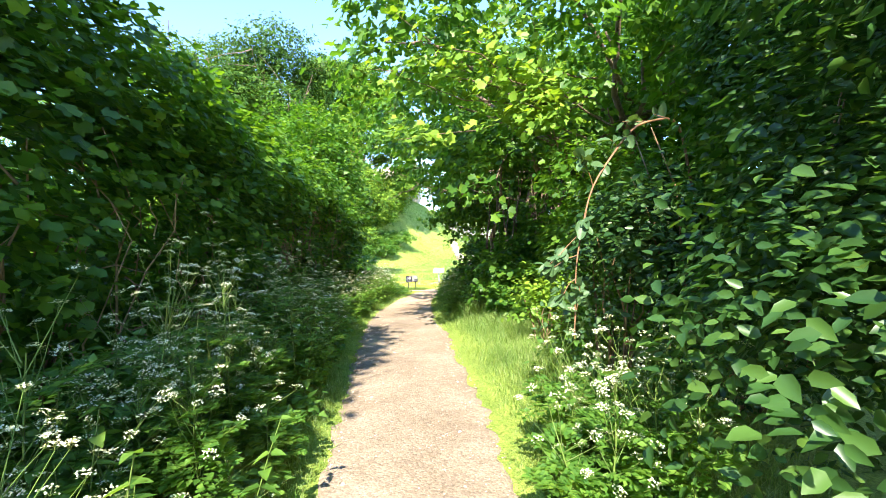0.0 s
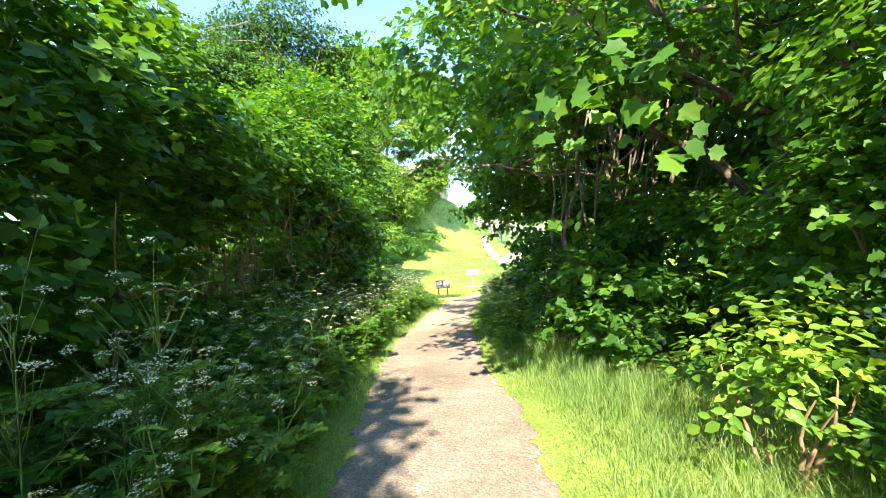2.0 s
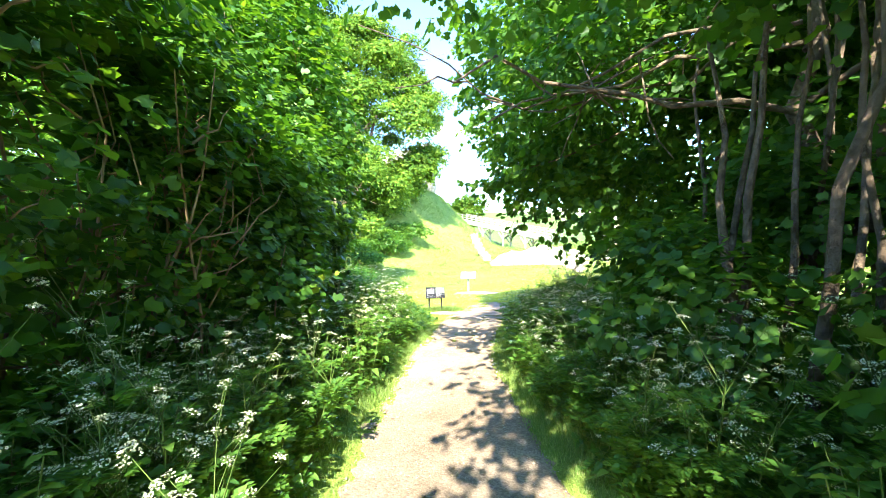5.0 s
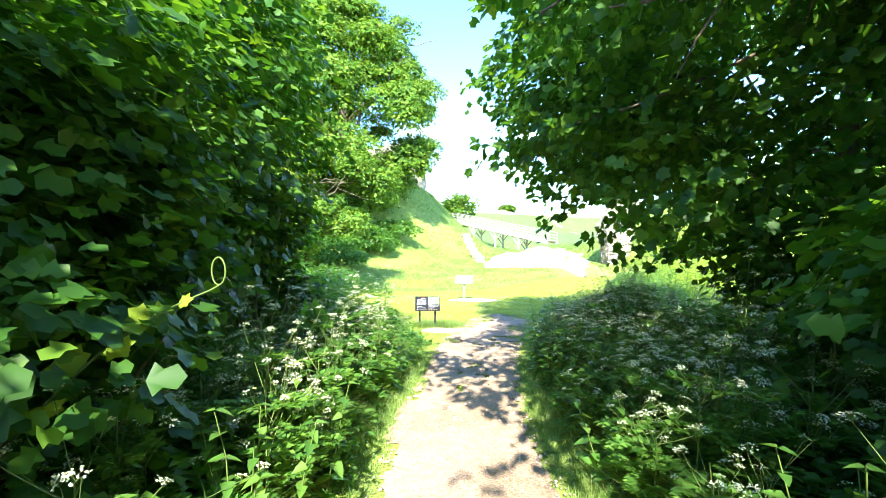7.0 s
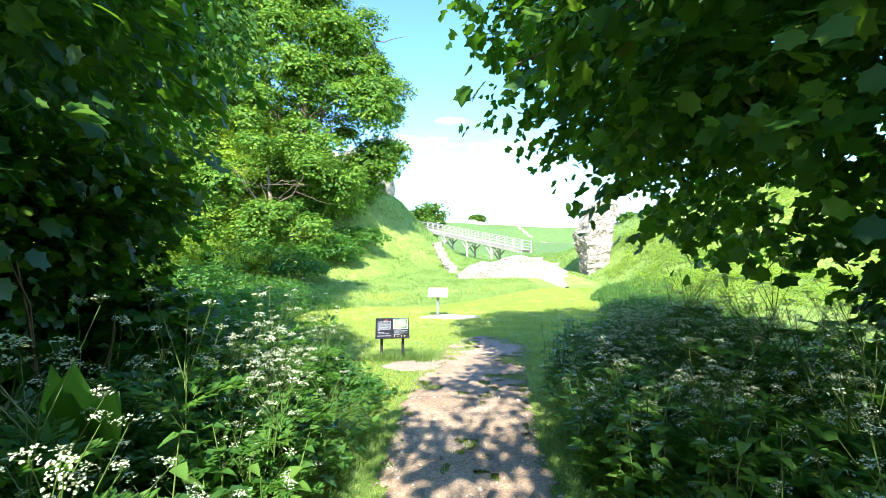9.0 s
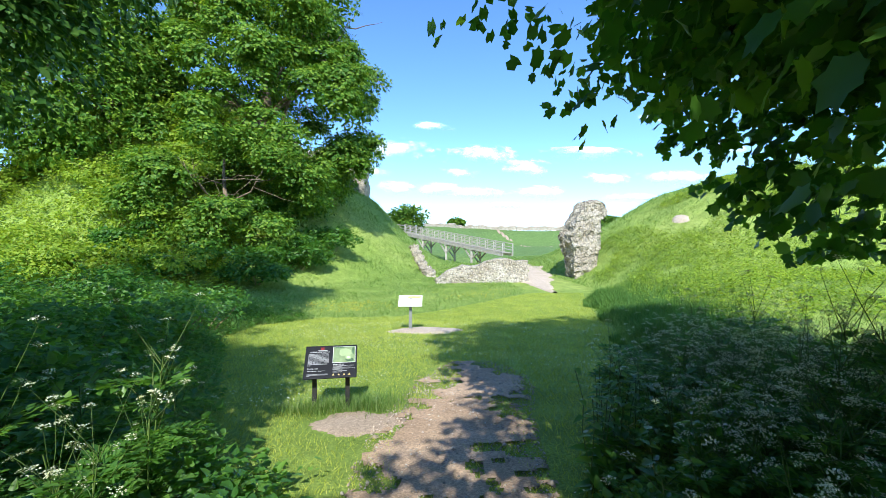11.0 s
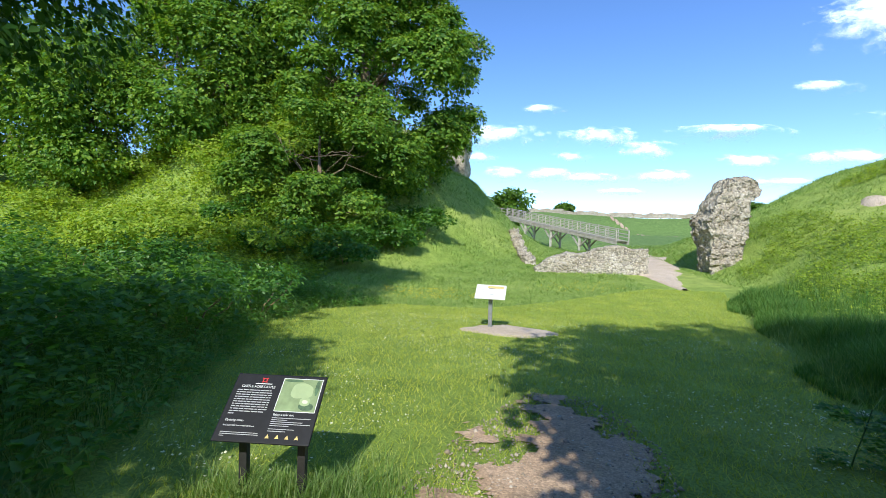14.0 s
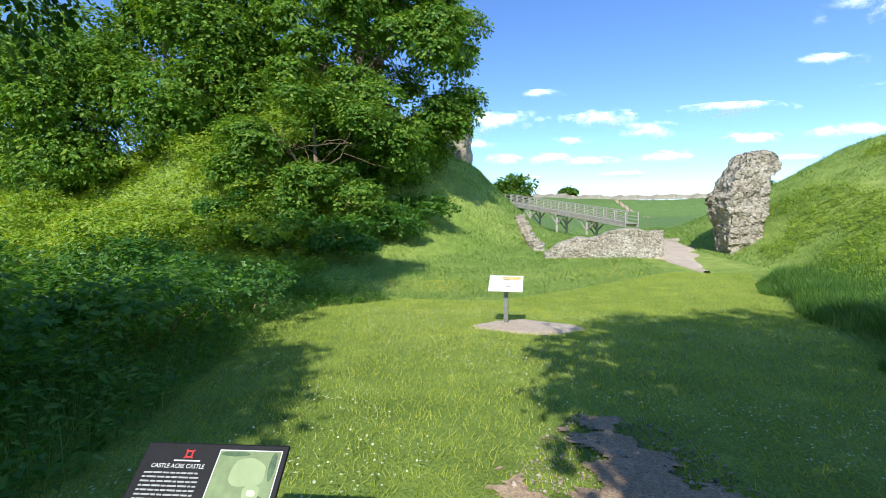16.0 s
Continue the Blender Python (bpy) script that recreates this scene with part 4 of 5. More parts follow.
def parsley_plant(rng, height, heads):
    """Stems, leaves and flower heads of one plant, as arrays."""
    stems, lv, flowers = [], [], []
    top = np.array([rng.normal(0, 0.12), rng.normal(0, 0.12), height * 0.75])
    stems.append(bent((0, 0, -0.03), top, 0.006, 0.0035, 0.03, 5, 4, rng))
    for k in range(heads):
        w = k * 2.4 + rng.uniform(-0.3, 0.3)
        f = rng.uniform(0.5, 1.0)
        p = top * f
        q = p + np.array([math.cos(w) * rng.uniform(0.05, 0.28), math.sin(w) * rng.uniform(0.05, 0.28), height * rng.uniform(0.1, 0.34)])
        stems.append(bent(p, q, 0.003, 0.0015, 0.05, 3, 3, rng))
        r = rng.uniform(0.022, 0.042)
        v, fc = umbel(rng, r)
        tilt = np.array([math.cos(w), math.sin(w)]) * rng.uniform(0.0, 0.5)
        v = v + np.column_stack([0 * v[:, 0], 0 * v[:, 0], -(v[:, :2] @ tilt)])
        e = q + [0, 0, 0.03]
        for g in range(5):
            stems.append(tube([q, e + v[int(g * len(v) / 5)]], [0.001, 0.0007], 3))
        flowers.append((v + e, fc))
    for k in range(13):
        w = rng.uniform(0, 6.28)
        way = np.array([math.cos(w), math.sin(w), rng.uniform(0.0, 0.5)])
        lv.append(fern_leaf(rng, top * rng.uniform(0.08, 0.85), unit(way[None])[0], rng.uniform(0.16, 0.32)))
    return merge(stems), merge(lv), flowers


def cow_parsley(rng, height, heads, at=(0, 0, 0)):
    t = thing("cow_parsley", at, "flowering cow parsley with lacy white umbels on the verge", "wild flower", "cow parsley along the path")
    stems, lv, flowers = parsley_plant(rng, height, heads)
    for v, fc in flowers:
        part("flower_head", mesh_of("flower_head", v, fc, PETAL), PETAL, t)
    part("stem", mesh_of("stem", *stems, STEM), STEM, t)
    part("foliage", mesh_of("foliage", *lv, LEAF_HERB), LEAF_HERB, t)
    return t


def nettle(rng, height, at=(0, 0, 0)):
    t = thing("nettle", at, "leafy green nettle growing in the verge", "herb", "nettles along the path")
    st, P, D, N, S = [], [], [], [], []
    for k in range(3):
        b = np.array([rng.normal(0, 0.07), rng.normal(0, 0.07), -0.03])
        e = b + np.array([rng.normal(0, 0.1), rng.normal(0, 0.1), height * rng.uniform(0.75, 1.1)])
        st.append(bent(b, e, 0.005, 0.003, 0.03, 5, 4, rng))
        for j in range(8):
            f = 0.12 + 0.88 * j / 7
            for s in (0, 1):
                w = j * 1.57 + s * math.pi + rng.uniform(-0.3, 0.3)
                P.append(b * (1 - f) + e * f)
                D.append((math.cos(w), math.sin(w), -0.15 + rng.normal(0, 0.2)))
                N.append((0, 0, 1.0))
                S.append(0.13 * (1.15 - 0.6 * f) * rng.uniform(0.8, 1.2))
    part("stem", mesh_of("stem", *merge(st), STEM), STEM, t)
    part("foliage", mesh_of("foliage", *leaves(np.array(P), np.array(D), np.array(N) + rng.normal(0, 0.15, (len(P), 3)), np.array(S), NETTLE), LEAF_HERB), LEAF_HERB, t)
    return t


r5 = np.random.default_rng(55)
parsley_kinds = [cow_parsley(r5, h, k) for h, k in ((0.8, 7), (0.95, 8), (1.05, 9), (0.7, 6), (1.15, 10))]
nettle_kinds = [nettle(r5, h) for h in (0.5, 0.65, 0.8, 0.9)]
first_parsley, first_nettle = list(parsley_kinds), list(nettle_kinds)


def put(kinds, firsts, x, y, s):
    """Sets the first of a kind down, then copies."""
    k = int(r5.integers(0, len(kinds)))
    m = pose(x, y, gz1(x, y), 0, 0, float(r5.uniform(0, 360)))
    if firsts[k] is not None:
        firsts[k].matrix_basis = m
        firsts[k] = None
    else:
        copy_thing(kinds[k], m)


count = 0
while count < 120:                                        # left-hand verge
    y = r5.uniform(1.5, 20.5)
    d = r5.uniform(0.35, 1.35)
    x = np.interp(y, PATH_Y, PATH_C) - np.interp(y, PATH_Y, PATH_W) - d
    if (x < -2.6 and y < 14) or (y > 18.2 and d < 0.9):
        continue
    put(parsley_kinds, first_parsley, x, y, 1)
    count += 1
for k in range(110):                                      # right-hand verge
    y = r5.uniform(10.2, 20.5)
    d = r5.uniform(0.35, 1.7)
    x = np.interp(y, PATH_Y, PATH_C) + np.interp(y, PATH_Y, PATH_W) + d
    if d < 0.9 and y > 18.8:
        x += 0.8
    put(parsley_kinds, first_parsley, x, y, 1)
for k in range(24):                                       # the white clump by the shrub
    put(parsley_kinds, first_parsley, r5.uniform(1.68, 2.15), r5.uniform(2.4, 3.6), 1)
tall_kinds = [cow_parsley(r5, h, k) for h, k in ((1.5, 16), (1.7, 18))]
first_tall = list(tall_kinds)
for x, y in ((-0.75, 3.9), (-1.0, 3.4), (-0.65, 4.7), (-1.15, 4.4), (-0.8, 2.9), (-1.2, 5.4), (-0.95, 6.1), (-0.5, 3.3)):
    put(tall_kinds, first_tall, x, y, 1)
for k in range(44):
    put(parsley_kinds, first_parsley, r5.uniform(2.0, 4.2), r5.uniform(19.6, 22.5), 1)
for k in range(150):
    y = r5.uniform(0.8, 17.6)
    x = np.interp(y, PATH_Y, PATH_C) - np.interp(y, PATH_Y, PATH_W) - r5.uniform(0.3, 1.5)
    put(nettle_kinds, first_nettle, x, y, 1)
for k in range(110):
    y = r5.uniform(9.8, 20.5)
    x = np.interp(y, PATH_Y, PATH_C) + np.interp(y, PATH_Y, PATH_W) + r5.uniform(0.3, 1.9)
    put(nettle_kinds, first_nettle, x, y, 1)

# the thick stand of cow parsley filling both verges
rs = np.random.default_rng(57)
moulds = [parsley_plant(rs, h, k) for h, k in ((0.75, 5), (0.9, 7), (1.0, 8), (1.1, 9), (1.25, 9), (0.6, 4))]
stand = ([], [], [])
spots = []
for k in range(230):
    y = rs.uniform(1.0, 19.5)
    d = 0.3 + 1.2 * rs.random()
    if y > 17.5 and d < 0.8:
        continue
    spots.append((np.interp(y, PATH_Y, PATH_C) - np.interp(y, PATH_Y, PATH_W) - d, y, 0.75 + 0.3 * d))
for k in range(260):
    y = rs.uniform(10.2, 21.0)
    d = 0.3 + 1.7 * rs.random() + 0.5 * float(smooth(17.5, 20.5, y))
    spots.append((np.interp(y, PATH_Y, PATH_C) + np.interp(y, PATH_Y, PATH_W) + d, y, 0.72 + 0.3 * d))
for k in range(70):
    spots.append((rs.uniform(2.3, 5.0), rs.uniform(19.2, 23.4), 1.0))
for x, y, big in spots:
    m = moulds[int(rs.integers(0, len(moulds)))]
    w, sc = rs.uniform(0, 6.28), min(big, 1.2) * rs.uniform(0.85, 1.15)
    R = np.array([[math.cos(w), -math.sin(w), 0], [math.sin(w), math.cos(w), 0], [0, 0, 1.0]]) * sc
    o = np.array([x, y, gz1(x, y)])
    for into, (v, f) in zip(stand, (m[0], m[1], merge(m[2]))):
        into.append((v @ R.T + o, f))
bed = thing("cow_parsley_stand", (0, 12, 0), "thick stand of flowering cow parsley lining the path", "wild flowers", kind="stuff")
for name, mat, into in (("stems", STEM, stand[0]), ("foliage", LEAF_HERB, stand[1]), ("flower_heads", PETAL, stand[2])):
    part(name, mesh_of(name, *merge(into), mat), mat, bed).location = (0, -12, 0)


# ---- grass ----
def blades(P, H, W, rng, lean=0.5):
    n = len(P)
    w = rng.uniform(0, 2 * math.pi, n)
    d = np.column_stack([np.cos(w), np.sin(w), np.zeros(n)])
    s = np.column_stack([-d[:, 1], d[:, 0], np.zeros(n)])
    l = (lean * rng.uniform(0.15, 1.0, n) * H)[:, None]
    H, W = np.asarray(H)[:, None], np.asarray(W)[:, None]
    up = np.array([[0, 0, 1.0]])
    a, b = P - s * W, P + s * W
    m = P + up * H * 0.6 + d * l * 0.35
    c, e = m - s * W * 0.75, m + s * W * 0.75
    t = P + up * H * 0.95 + d * l
    V = np.stack([a, b, c, e, t], axis=1).reshape(-1, 3)
    F = np.array([(0, 1, 3), (0, 3, 2), (2, 3, 4)])[None] + (np.arange(n) * 5)[:, None, None]
    return V, F.reshape(-1, 3)


def spikes(P, H, W, rng, lean=0.6):
    """Far or short blades, one triangle each."""
    n = len(P)
    w, w2 = rng.uniform(0, 2 * math.pi, n), rng.uniform(0, 2 * math.pi, n)
    s = np.column_stack([np.cos(w), np.sin(w) * 0.4, np.zeros(n)]) * np.asarray(W)[:, None]
    l = (lean * rng.uniform(0.1, 1.0, n) * H)[:, None] * np.column_stack([np.cos(w2), np.sin(w2), np.zeros(n)])
    t = P + l + np.column_stack([np.zeros(n), np.zeros(n), H])
    return np.stack([P - s, P + s, t], axis=1).reshape(-1, 3), np.arange(3 * n).reshape(-1, 3)


LAWN_L = (np.array([18, 21, 23.6, 26.4, 28, 31, 33, 40]), np.array([-1.9, -2.5, -3.6, -4.7, -5.6, -5.6, -4.2, 6.0]))
LAWN_R = (np.array([18, 20, 22, 24, 28, 33, 40, 48]), np.array([0.6, 1.2, 2.2, 3.4, 5.0, 6.7, 9.1, 11]))


def on_lawn(x, y):
    return (x > np.interp(y, *LAWN_L)) & (x < np.interp(y, *LAWN_R)) & (y > 18.5) & (y < 43) & (y < 33.2 + np.maximum(0, x + 1.2) * 0.95)


def scatter(n, x0, x1, y0, y1, rng):
    return rng.uniform(x0, x1, n), rng.uniform(y0, y1, n)


r6 = np.random.default_rng(66)
n = 165000
y = r6.uniform(0.3, 23, n)
sgn = np.where(r6.random(n) < 0.5, -1.0, 1.0)
x = np.interp(y, PATH_Y, PATH_C) + sgn * (np.interp(y, PATH_Y, PATH_W) - 0.06 + 1.9 * r6.random(n) ** 1.6)
x2, y2 = scatter(60000, -9, 6, 15, 33, r6)
x3 = np.interp(np.linspace(15.2, 20, 9000), [15.2, 17, 20], [-1.75, -1.65, -1.75]) + r6.normal(0, 0.2, 9000)
x, y = np.concatenate([x, x2, x3]), np.concatenate([y, y2, np.linspace(15.2, 20, 9000)])
off = path_offset(x, y)
k = (off > -0.07 + 0.12 * r6.random(len(x))) & ~on_lawn(x, y) & ((x > -2.6) | (y > 14.5))
x, y, off = x[k], y[k], off[k]
H = (0.06 + 0.3 * smooth(0.0, 0.8, off)) * np.where((y < 9.5) & (x > 0), 0.6, 1.0) * r6.uniform(0.5, 1.3, len(x)) * (0.55 + 0.9 * vnoise(x * 1.2, y * 1.2, 8))
V, F = blades(np.column_stack([x, y, ground_z(x, y) - 0.01]), H, r6.uniform(0.002, 0.0042, len(x)) * 0.8, r6, 1.5)
tagged(new("long_grass", mesh_of("long_grass", V, F, GRASS)), "long uncut green grass along the verges", "grass", kind="stuff")

x, y = scatter(330000, -6, 10, 15.5, 40, r6)
y = 15.5 + 24.5 * ((y - 15.5) / 24.5) ** 1.5
off = path_offset(x, y)
middle = (off < 0) & turf_over(x, y)
ragged = (off < 0) & (off > -0.3) & (y > 20) & (r6.random(len(x)) < 0.45)
k = (on_lawn(x, y) & (off > -0.05 + 0.2 * r6.random(len(x)))) | middle | ragged
k &= ((x + 1.2) / 0.52) ** 2 + ((y - 21.35) / 0.4) ** 2 > 1 + 0.3 * r6.random(len(x))
k &= ((x + 0.2) / 1.0) ** 2 + ((y - 29.15) / 0.75) ** 2 > 1
x, y = x[k], y[k]
V, F = spikes(np.column_stack([x, y, ground_z(x, y) - 0.005]), r6.uniform(0.03, 0.07, len(x)), 0.003 * (1 + 0.1 * (y - 18.5)), r6, 1.7)
tagged(new("lawn_grass", mesh_of("lawn_grass", V, F, LAWN)), "short mown grass of the castle lawn", "grass", kind="stuff")

# rough grass of the banks
x, y = scatter(300000, -34, 36, 25, 75, r6)
y = 25 + 50 * ((y - 25) / 50) ** 1.35
k = ~on_lawn(x, y) & ~((np.abs(x - 8.3) < 2.2) & (y > 38) & (y < 56))
x, y = x[k], y[k]
H = r6.uniform(0.1, 0.34, len(x)) * (0.4 + vnoise(x * 0.6, y * 0.6, 9))
V, F = spikes(np.column_stack([x, y, ground_z(x, y) - 0.02]), H * 0.75, 0.009 + 0.0006 * (y - 25), r6, 2.4)
tagged(new("bank_grass", mesh_of("bank_grass", V, F, GRASS)), "rough meadow grass covering the castle banks", "grass", kind="stuff")

# dense low herbs of the verges and the shaded corner left of the lawn
n = 9000
y = r6.uniform(0.5, 20, n)
left = r6.random(n) < 0.62
d = 0.25 + 1.5 * r6.random(n)
x = np.where(left, np.interp(y, PATH_Y, PATH_C) - np.interp(y, PATH_Y, PATH_W) - d, np.interp(y, PATH_Y, PATH_C) + np.interp(y, PATH_Y, PATH_W) + d)
k = left | (y > 9.8) | ((d > np.where(y > 5, 1.15, 0.6)) & (r6.random(n) < 0.5) & (y > 3.5))
x, y, d = x[k], y[k], d[k]
x2, y2 = scatter(15000, -12, -2.0, 17.5, 33, r6)
k = ~on_lawn(x2, y2)
x, y, d = np.concatenate([x, x2[k]]), np.concatenate([y, y2[k]]), np.concatenate([d, 0.3 + 0.75 * np.maximum(np.interp(y2[k], *LAWN_L) - x2[k], 0)])
h = (0.08 + 0.5 * smooth(0.2, 1.2, d) + 0.45 * smooth(1.5, 3.5, d)) * r6.uniform(0.25, 1.25, len(x)) * (0.35 + 0.7 * vnoise(x * 0.9, y * 0.9, 19) + 0.5 * vnoise(x * 0.35, y * 0.35, 20))
A = np.column_stack([x, y, ground_z(x, y) + h])
V, F = sprays(A, np.tile([[0, 0, 1.0]], (len(A), 1)), 5, 0.16, 0.085, NETTLE, 0.4, 0.8, r6)
tagged(new("verge_herbs", mesh_of("verge_herbs", V, F, LEAF_HERB)), "dense low green herbs and nettles of the verges", "herbs", kind="stuff")

x, y = scatter(34000, -10, -1.9, 17, 33, r6)
k = ~on_lawn(x, y) & (path_offset(x, y) > 0.5)
x, y = x[k], y[k]
H = r6.uniform(0.45, 1.0, len(x)) * (0.45 + 0.7 * vnoise(x * 0.9, y * 0.9, 34)) * smooth(-0.1, 1.0, np.interp(y, *LAWN_L) - x)
V, F = blades(np.column_stack([x, y, ground_z(x, y) - 0.02]), H, r6.uniform(0.002, 0.0045, len(x)), r6, 1.1)
tagged(new("meadow_grass", mesh_of("meadow_grass", V, F, RANK)), "waist-high rank grass in the shade beside the lawn", "grass", kind="stuff")

# patchy herbs and tall grass on the right-hand rampart and along its foot
x, y = scatter(24000, 6, 34, 27, 50, r6)
k = ~on_lawn(x, y) & (vnoise(x * 0.45, y * 0.45, 27) > 0.36) & (x > foot_line(y) + 1.2) & (np.hypot(x - 12.2, y - 47.6) > 2.4)
x, y = x[k], y[k]
A = np.column_stack([x, y, ground_z(x, y) + r6.uniform(0.0, 0.45, len(x)) * vnoise(x * 0.8, y * 0.8, 28)])
V, F = sprays(A, np.tile([[0, -0.4, 1.0]], (len(A), 1)), 6, 0.3, 0.11, SMALL, 0.3, 0.7, r6, 1.2, 0.3)
x, y = scatter(11000, -36, -9, 35, 54, r6)
k = vnoise(x * 0.35, y * 0.35, 47) > 0.3
x, y = x[k], y[k]
A2 = np.column_stack([x, y, ground_z(x, y) + r6.uniform(0.0, 1.0, len(x)) * vnoise(x * 0.7, y * 0.7, 48)])
V, F = merge([(V, F), sprays(A2, np.tile([[0.1, -0.4, 1.0]], (len(A2), 1)), 6, 0.35, 0.2, SMALL, 0.3, 0.7, r6, 1.2, 0.3)])
tagged(new("rampart_herbs", mesh_of("rampart_herbs", V, F, LEAF_BRAMBLE)), "patches of leafy herbs on the grassy rampart", "herbs", kind="stuff")
y = r6.uniform(24.5, 38.5, 30000)
x = foot_line(y) + 0.9 * (vnoise(y * 0.9, 0 * y, 29) - 0.5) + np.abs(r6.normal(0, 1.2, len(y))) + 0.5 * smooth(37, 38.5, y)
V, F = blades(np.column_stack([x, y, ground_z(x, y) - 0.02]), r6.uniform(0.4, 0.85, len(x)) * (0.6 + 0.6 * vnoise(x * 0.8, y * 0.8, 30)) * (0.25 + 0.75 * smooth(0.0, 0.9, x - foot_line(y) - 0.6 * (vnoise(y * 2.1, 0 * y, 33) - 0.5))), r6.uniform(0.004, 0.008, len(x)), r6, 0.8)
tagged(new("tall_grass", mesh_of("tall_grass", V, F, RANK)), "band of tall uncut grass along the rampart's foot", "grass", kind="stuff")

# rank tufts round the sign legs
x = np.concatenate([r6.normal(-1.76, 0.16, 900), r6.normal(-1.3, 0.2, 900), r6.normal(-0.95, 0.2, 500)])
y = np.concatenate([r6.normal(21.8, 0.1, 900), r6.normal(21.86, 0.09, 900), r6.normal(22.0, 0.2, 500)])
V, F = blades(np.column_stack([x, y, ground_z(x, y) - 0.01]), r6.uniform(0.06, 0.22, len(x)), r6.uniform(0.002, 0.004, len(x)), r6, 1.2)
tagged(new("grass_tufts", mesh_of("grass_tufts", V, F, GRASS)), "rank grass tufts round the sign legs", "grass", kind="stuff")

# daisies on the lawn
x, y = scatter(11000, -4, 7, 19.5, 31, r6)
k = on_lawn(x, y) & (path_offset(x, y) > 0.1) & (vnoise(x * 0.9, y * 0.9, 17) > 0.52)
x, y = x[k], y[k]
P = np.column_stack([x, y, ground_z(x, y) + r6.uniform(0.05, 0.085, len(x))])
V, F = leaves(P, unit(r6.normal(0, 1, (len(P), 3)) * [1, 1, 0.1]), np.tile([[0, 0, 1.0]], (len(P), 1)) + r6.normal(0, 0.3, (len(P), 3)), r6.uniform(0.016, 0.027, len(P)), DIAMOND)
tagged(new("daisies", mesh_of("daisies", V, F, PETAL)), "small white daisies scattered in the lawn", "flowers", kind="stuff")
# yellow flowers in the grass behind the pale sign
x = np.concatenate([r6.normal(-3.0, 0.9, 420), r6.normal(2.5, 1.0, 220)])
y = np.concatenate([r6.normal(34.0, 0.35, 420), r6.normal(37.5, 0.5, 220)])
P = np.column_stack([x, y, ground_z(x, y) + r6.uniform(0.2, 0.55, len(x))])
V, F = leaves(P, unit(r6.normal(0, 1, (len(P), 3))), r6.normal(0, 0.5, (len(P), 3)) + [0, -0.5, 0.8], r6.uniform(0.025, 0.05, len(P)), DIAMOND)
tagged(new("yellow_flowers", mesh_of("yellow_flowers", V, F, YELLOW)), "patch of yellow wild flowers in the long grass", "flowers", kind="stuff")

# loose stones on the path
n = 20000
y = np.concatenate([r6.uniform(0.5, 23.5, 13000), r6.uniform(17.5, 24.5, 7000)])
x = np.interp(y, PATH_Y, PATH_C) + r6.uniform(-1, 1, n) * np.interp(y, PATH_Y, PATH_W)
T = np.array([(1, 0, 0), (0, 1, 0), (-1, 0, 0), (0, -1, 0), (0, 0, 0.75), (0, 0, -0.75)], dtype=float)
FT = np.array([(0, 1, 4), (1, 2, 4), (2, 3, 4), (3, 0, 4), (1, 0, 5), (2, 1, 5), (3, 2, 5), (0, 3, 5)])
S = np.exp(r6.normal(-4.85, 0.45, n)) * (0.8 + 0.55 * smooth(12, 16, y) - 0.35 * smooth(17, 20, y))
JT = T[None] * r6.uniform(0.55, 1.3, (n, 6, 1)) * S[:, None, None]
w = r6.uniform(0, 6.28, n)
R = np.stack([np.stack([np.cos(w), -np.sin(w)], 1), np.stack([np.sin(w), np.cos(w)], 1)], 1)
JT[:, :, :2] = np.einsum("nij,nkj->nki", R, JT[:, :, :2])
P = np.column_stack([x, y, ground_z(x, y) + 0.017])
V = (P[:, None] + JT).reshape(-1, 3)
F = (FT[None] + (np.arange(n) * 6)[:, None, None]).reshape(-1, 3)
STONE = leaf_material("loose_stone", (0.24, 0.19, 0.15), (0.42, 0.34, 0.28), (0.62, 0.54, 0.47), rough=0.9, glow=0.0, spec=0.2)
tagged(new("path_stones", mesh_of("path_stones", V, F, STONE)), "small loose flint stones lying on the path", "stones", kind="stuff")


# ---- single plants that stand out ----
def bryony(at):
    t = thing("bryony_vine", at, "pale green climbing vine with a curling tendril tip", "vine")
    w = np.linspace(0, 1, 14)
    stem = np.column_stack([-0.5 + 0.75 * w, 0.15 * w, -0.45 + 0.62 * w + 0.1 * np.sin(w * 3)])
    a = np.linspace(-1.2, 5.0, 16)
    loop = stem[-1] + np.column_stack([0.03 + 0.028 * np.cos(a), 0 * a, 0.075 + 0.055 * np.sin(a)])
    part("stem", mesh_of("stem", *merge([tube(stem, np.linspace(0.006, 0.0035, 14), 5), tube(np.vstack([stem[-1:], loop]), np.full(17, 0.0035), 5)]), STEM, True), STEM, t)
    P = stem[[3, 5, 7, 9, 11]]
    D = np.array([(0.4, -0.6, -0.2), (-0.6, 0, 0.5), (0.7, -0.3, -0.3), (-0.4, -0.3, 0.5), (0.5, 0, 0.2)])
    for k, size in enumerate((0.15, 0.12, 0.1, 0.08, 0.06)):
        part("leaf", mesh_of("leaf", *leaves(P[k:k + 1], D[k:k + 1], np.array([[0.1, -0.7, 0.7]]), [size], MAPLE), LEAF_BRAMBLE), LEAF_BRAMBLE, t)


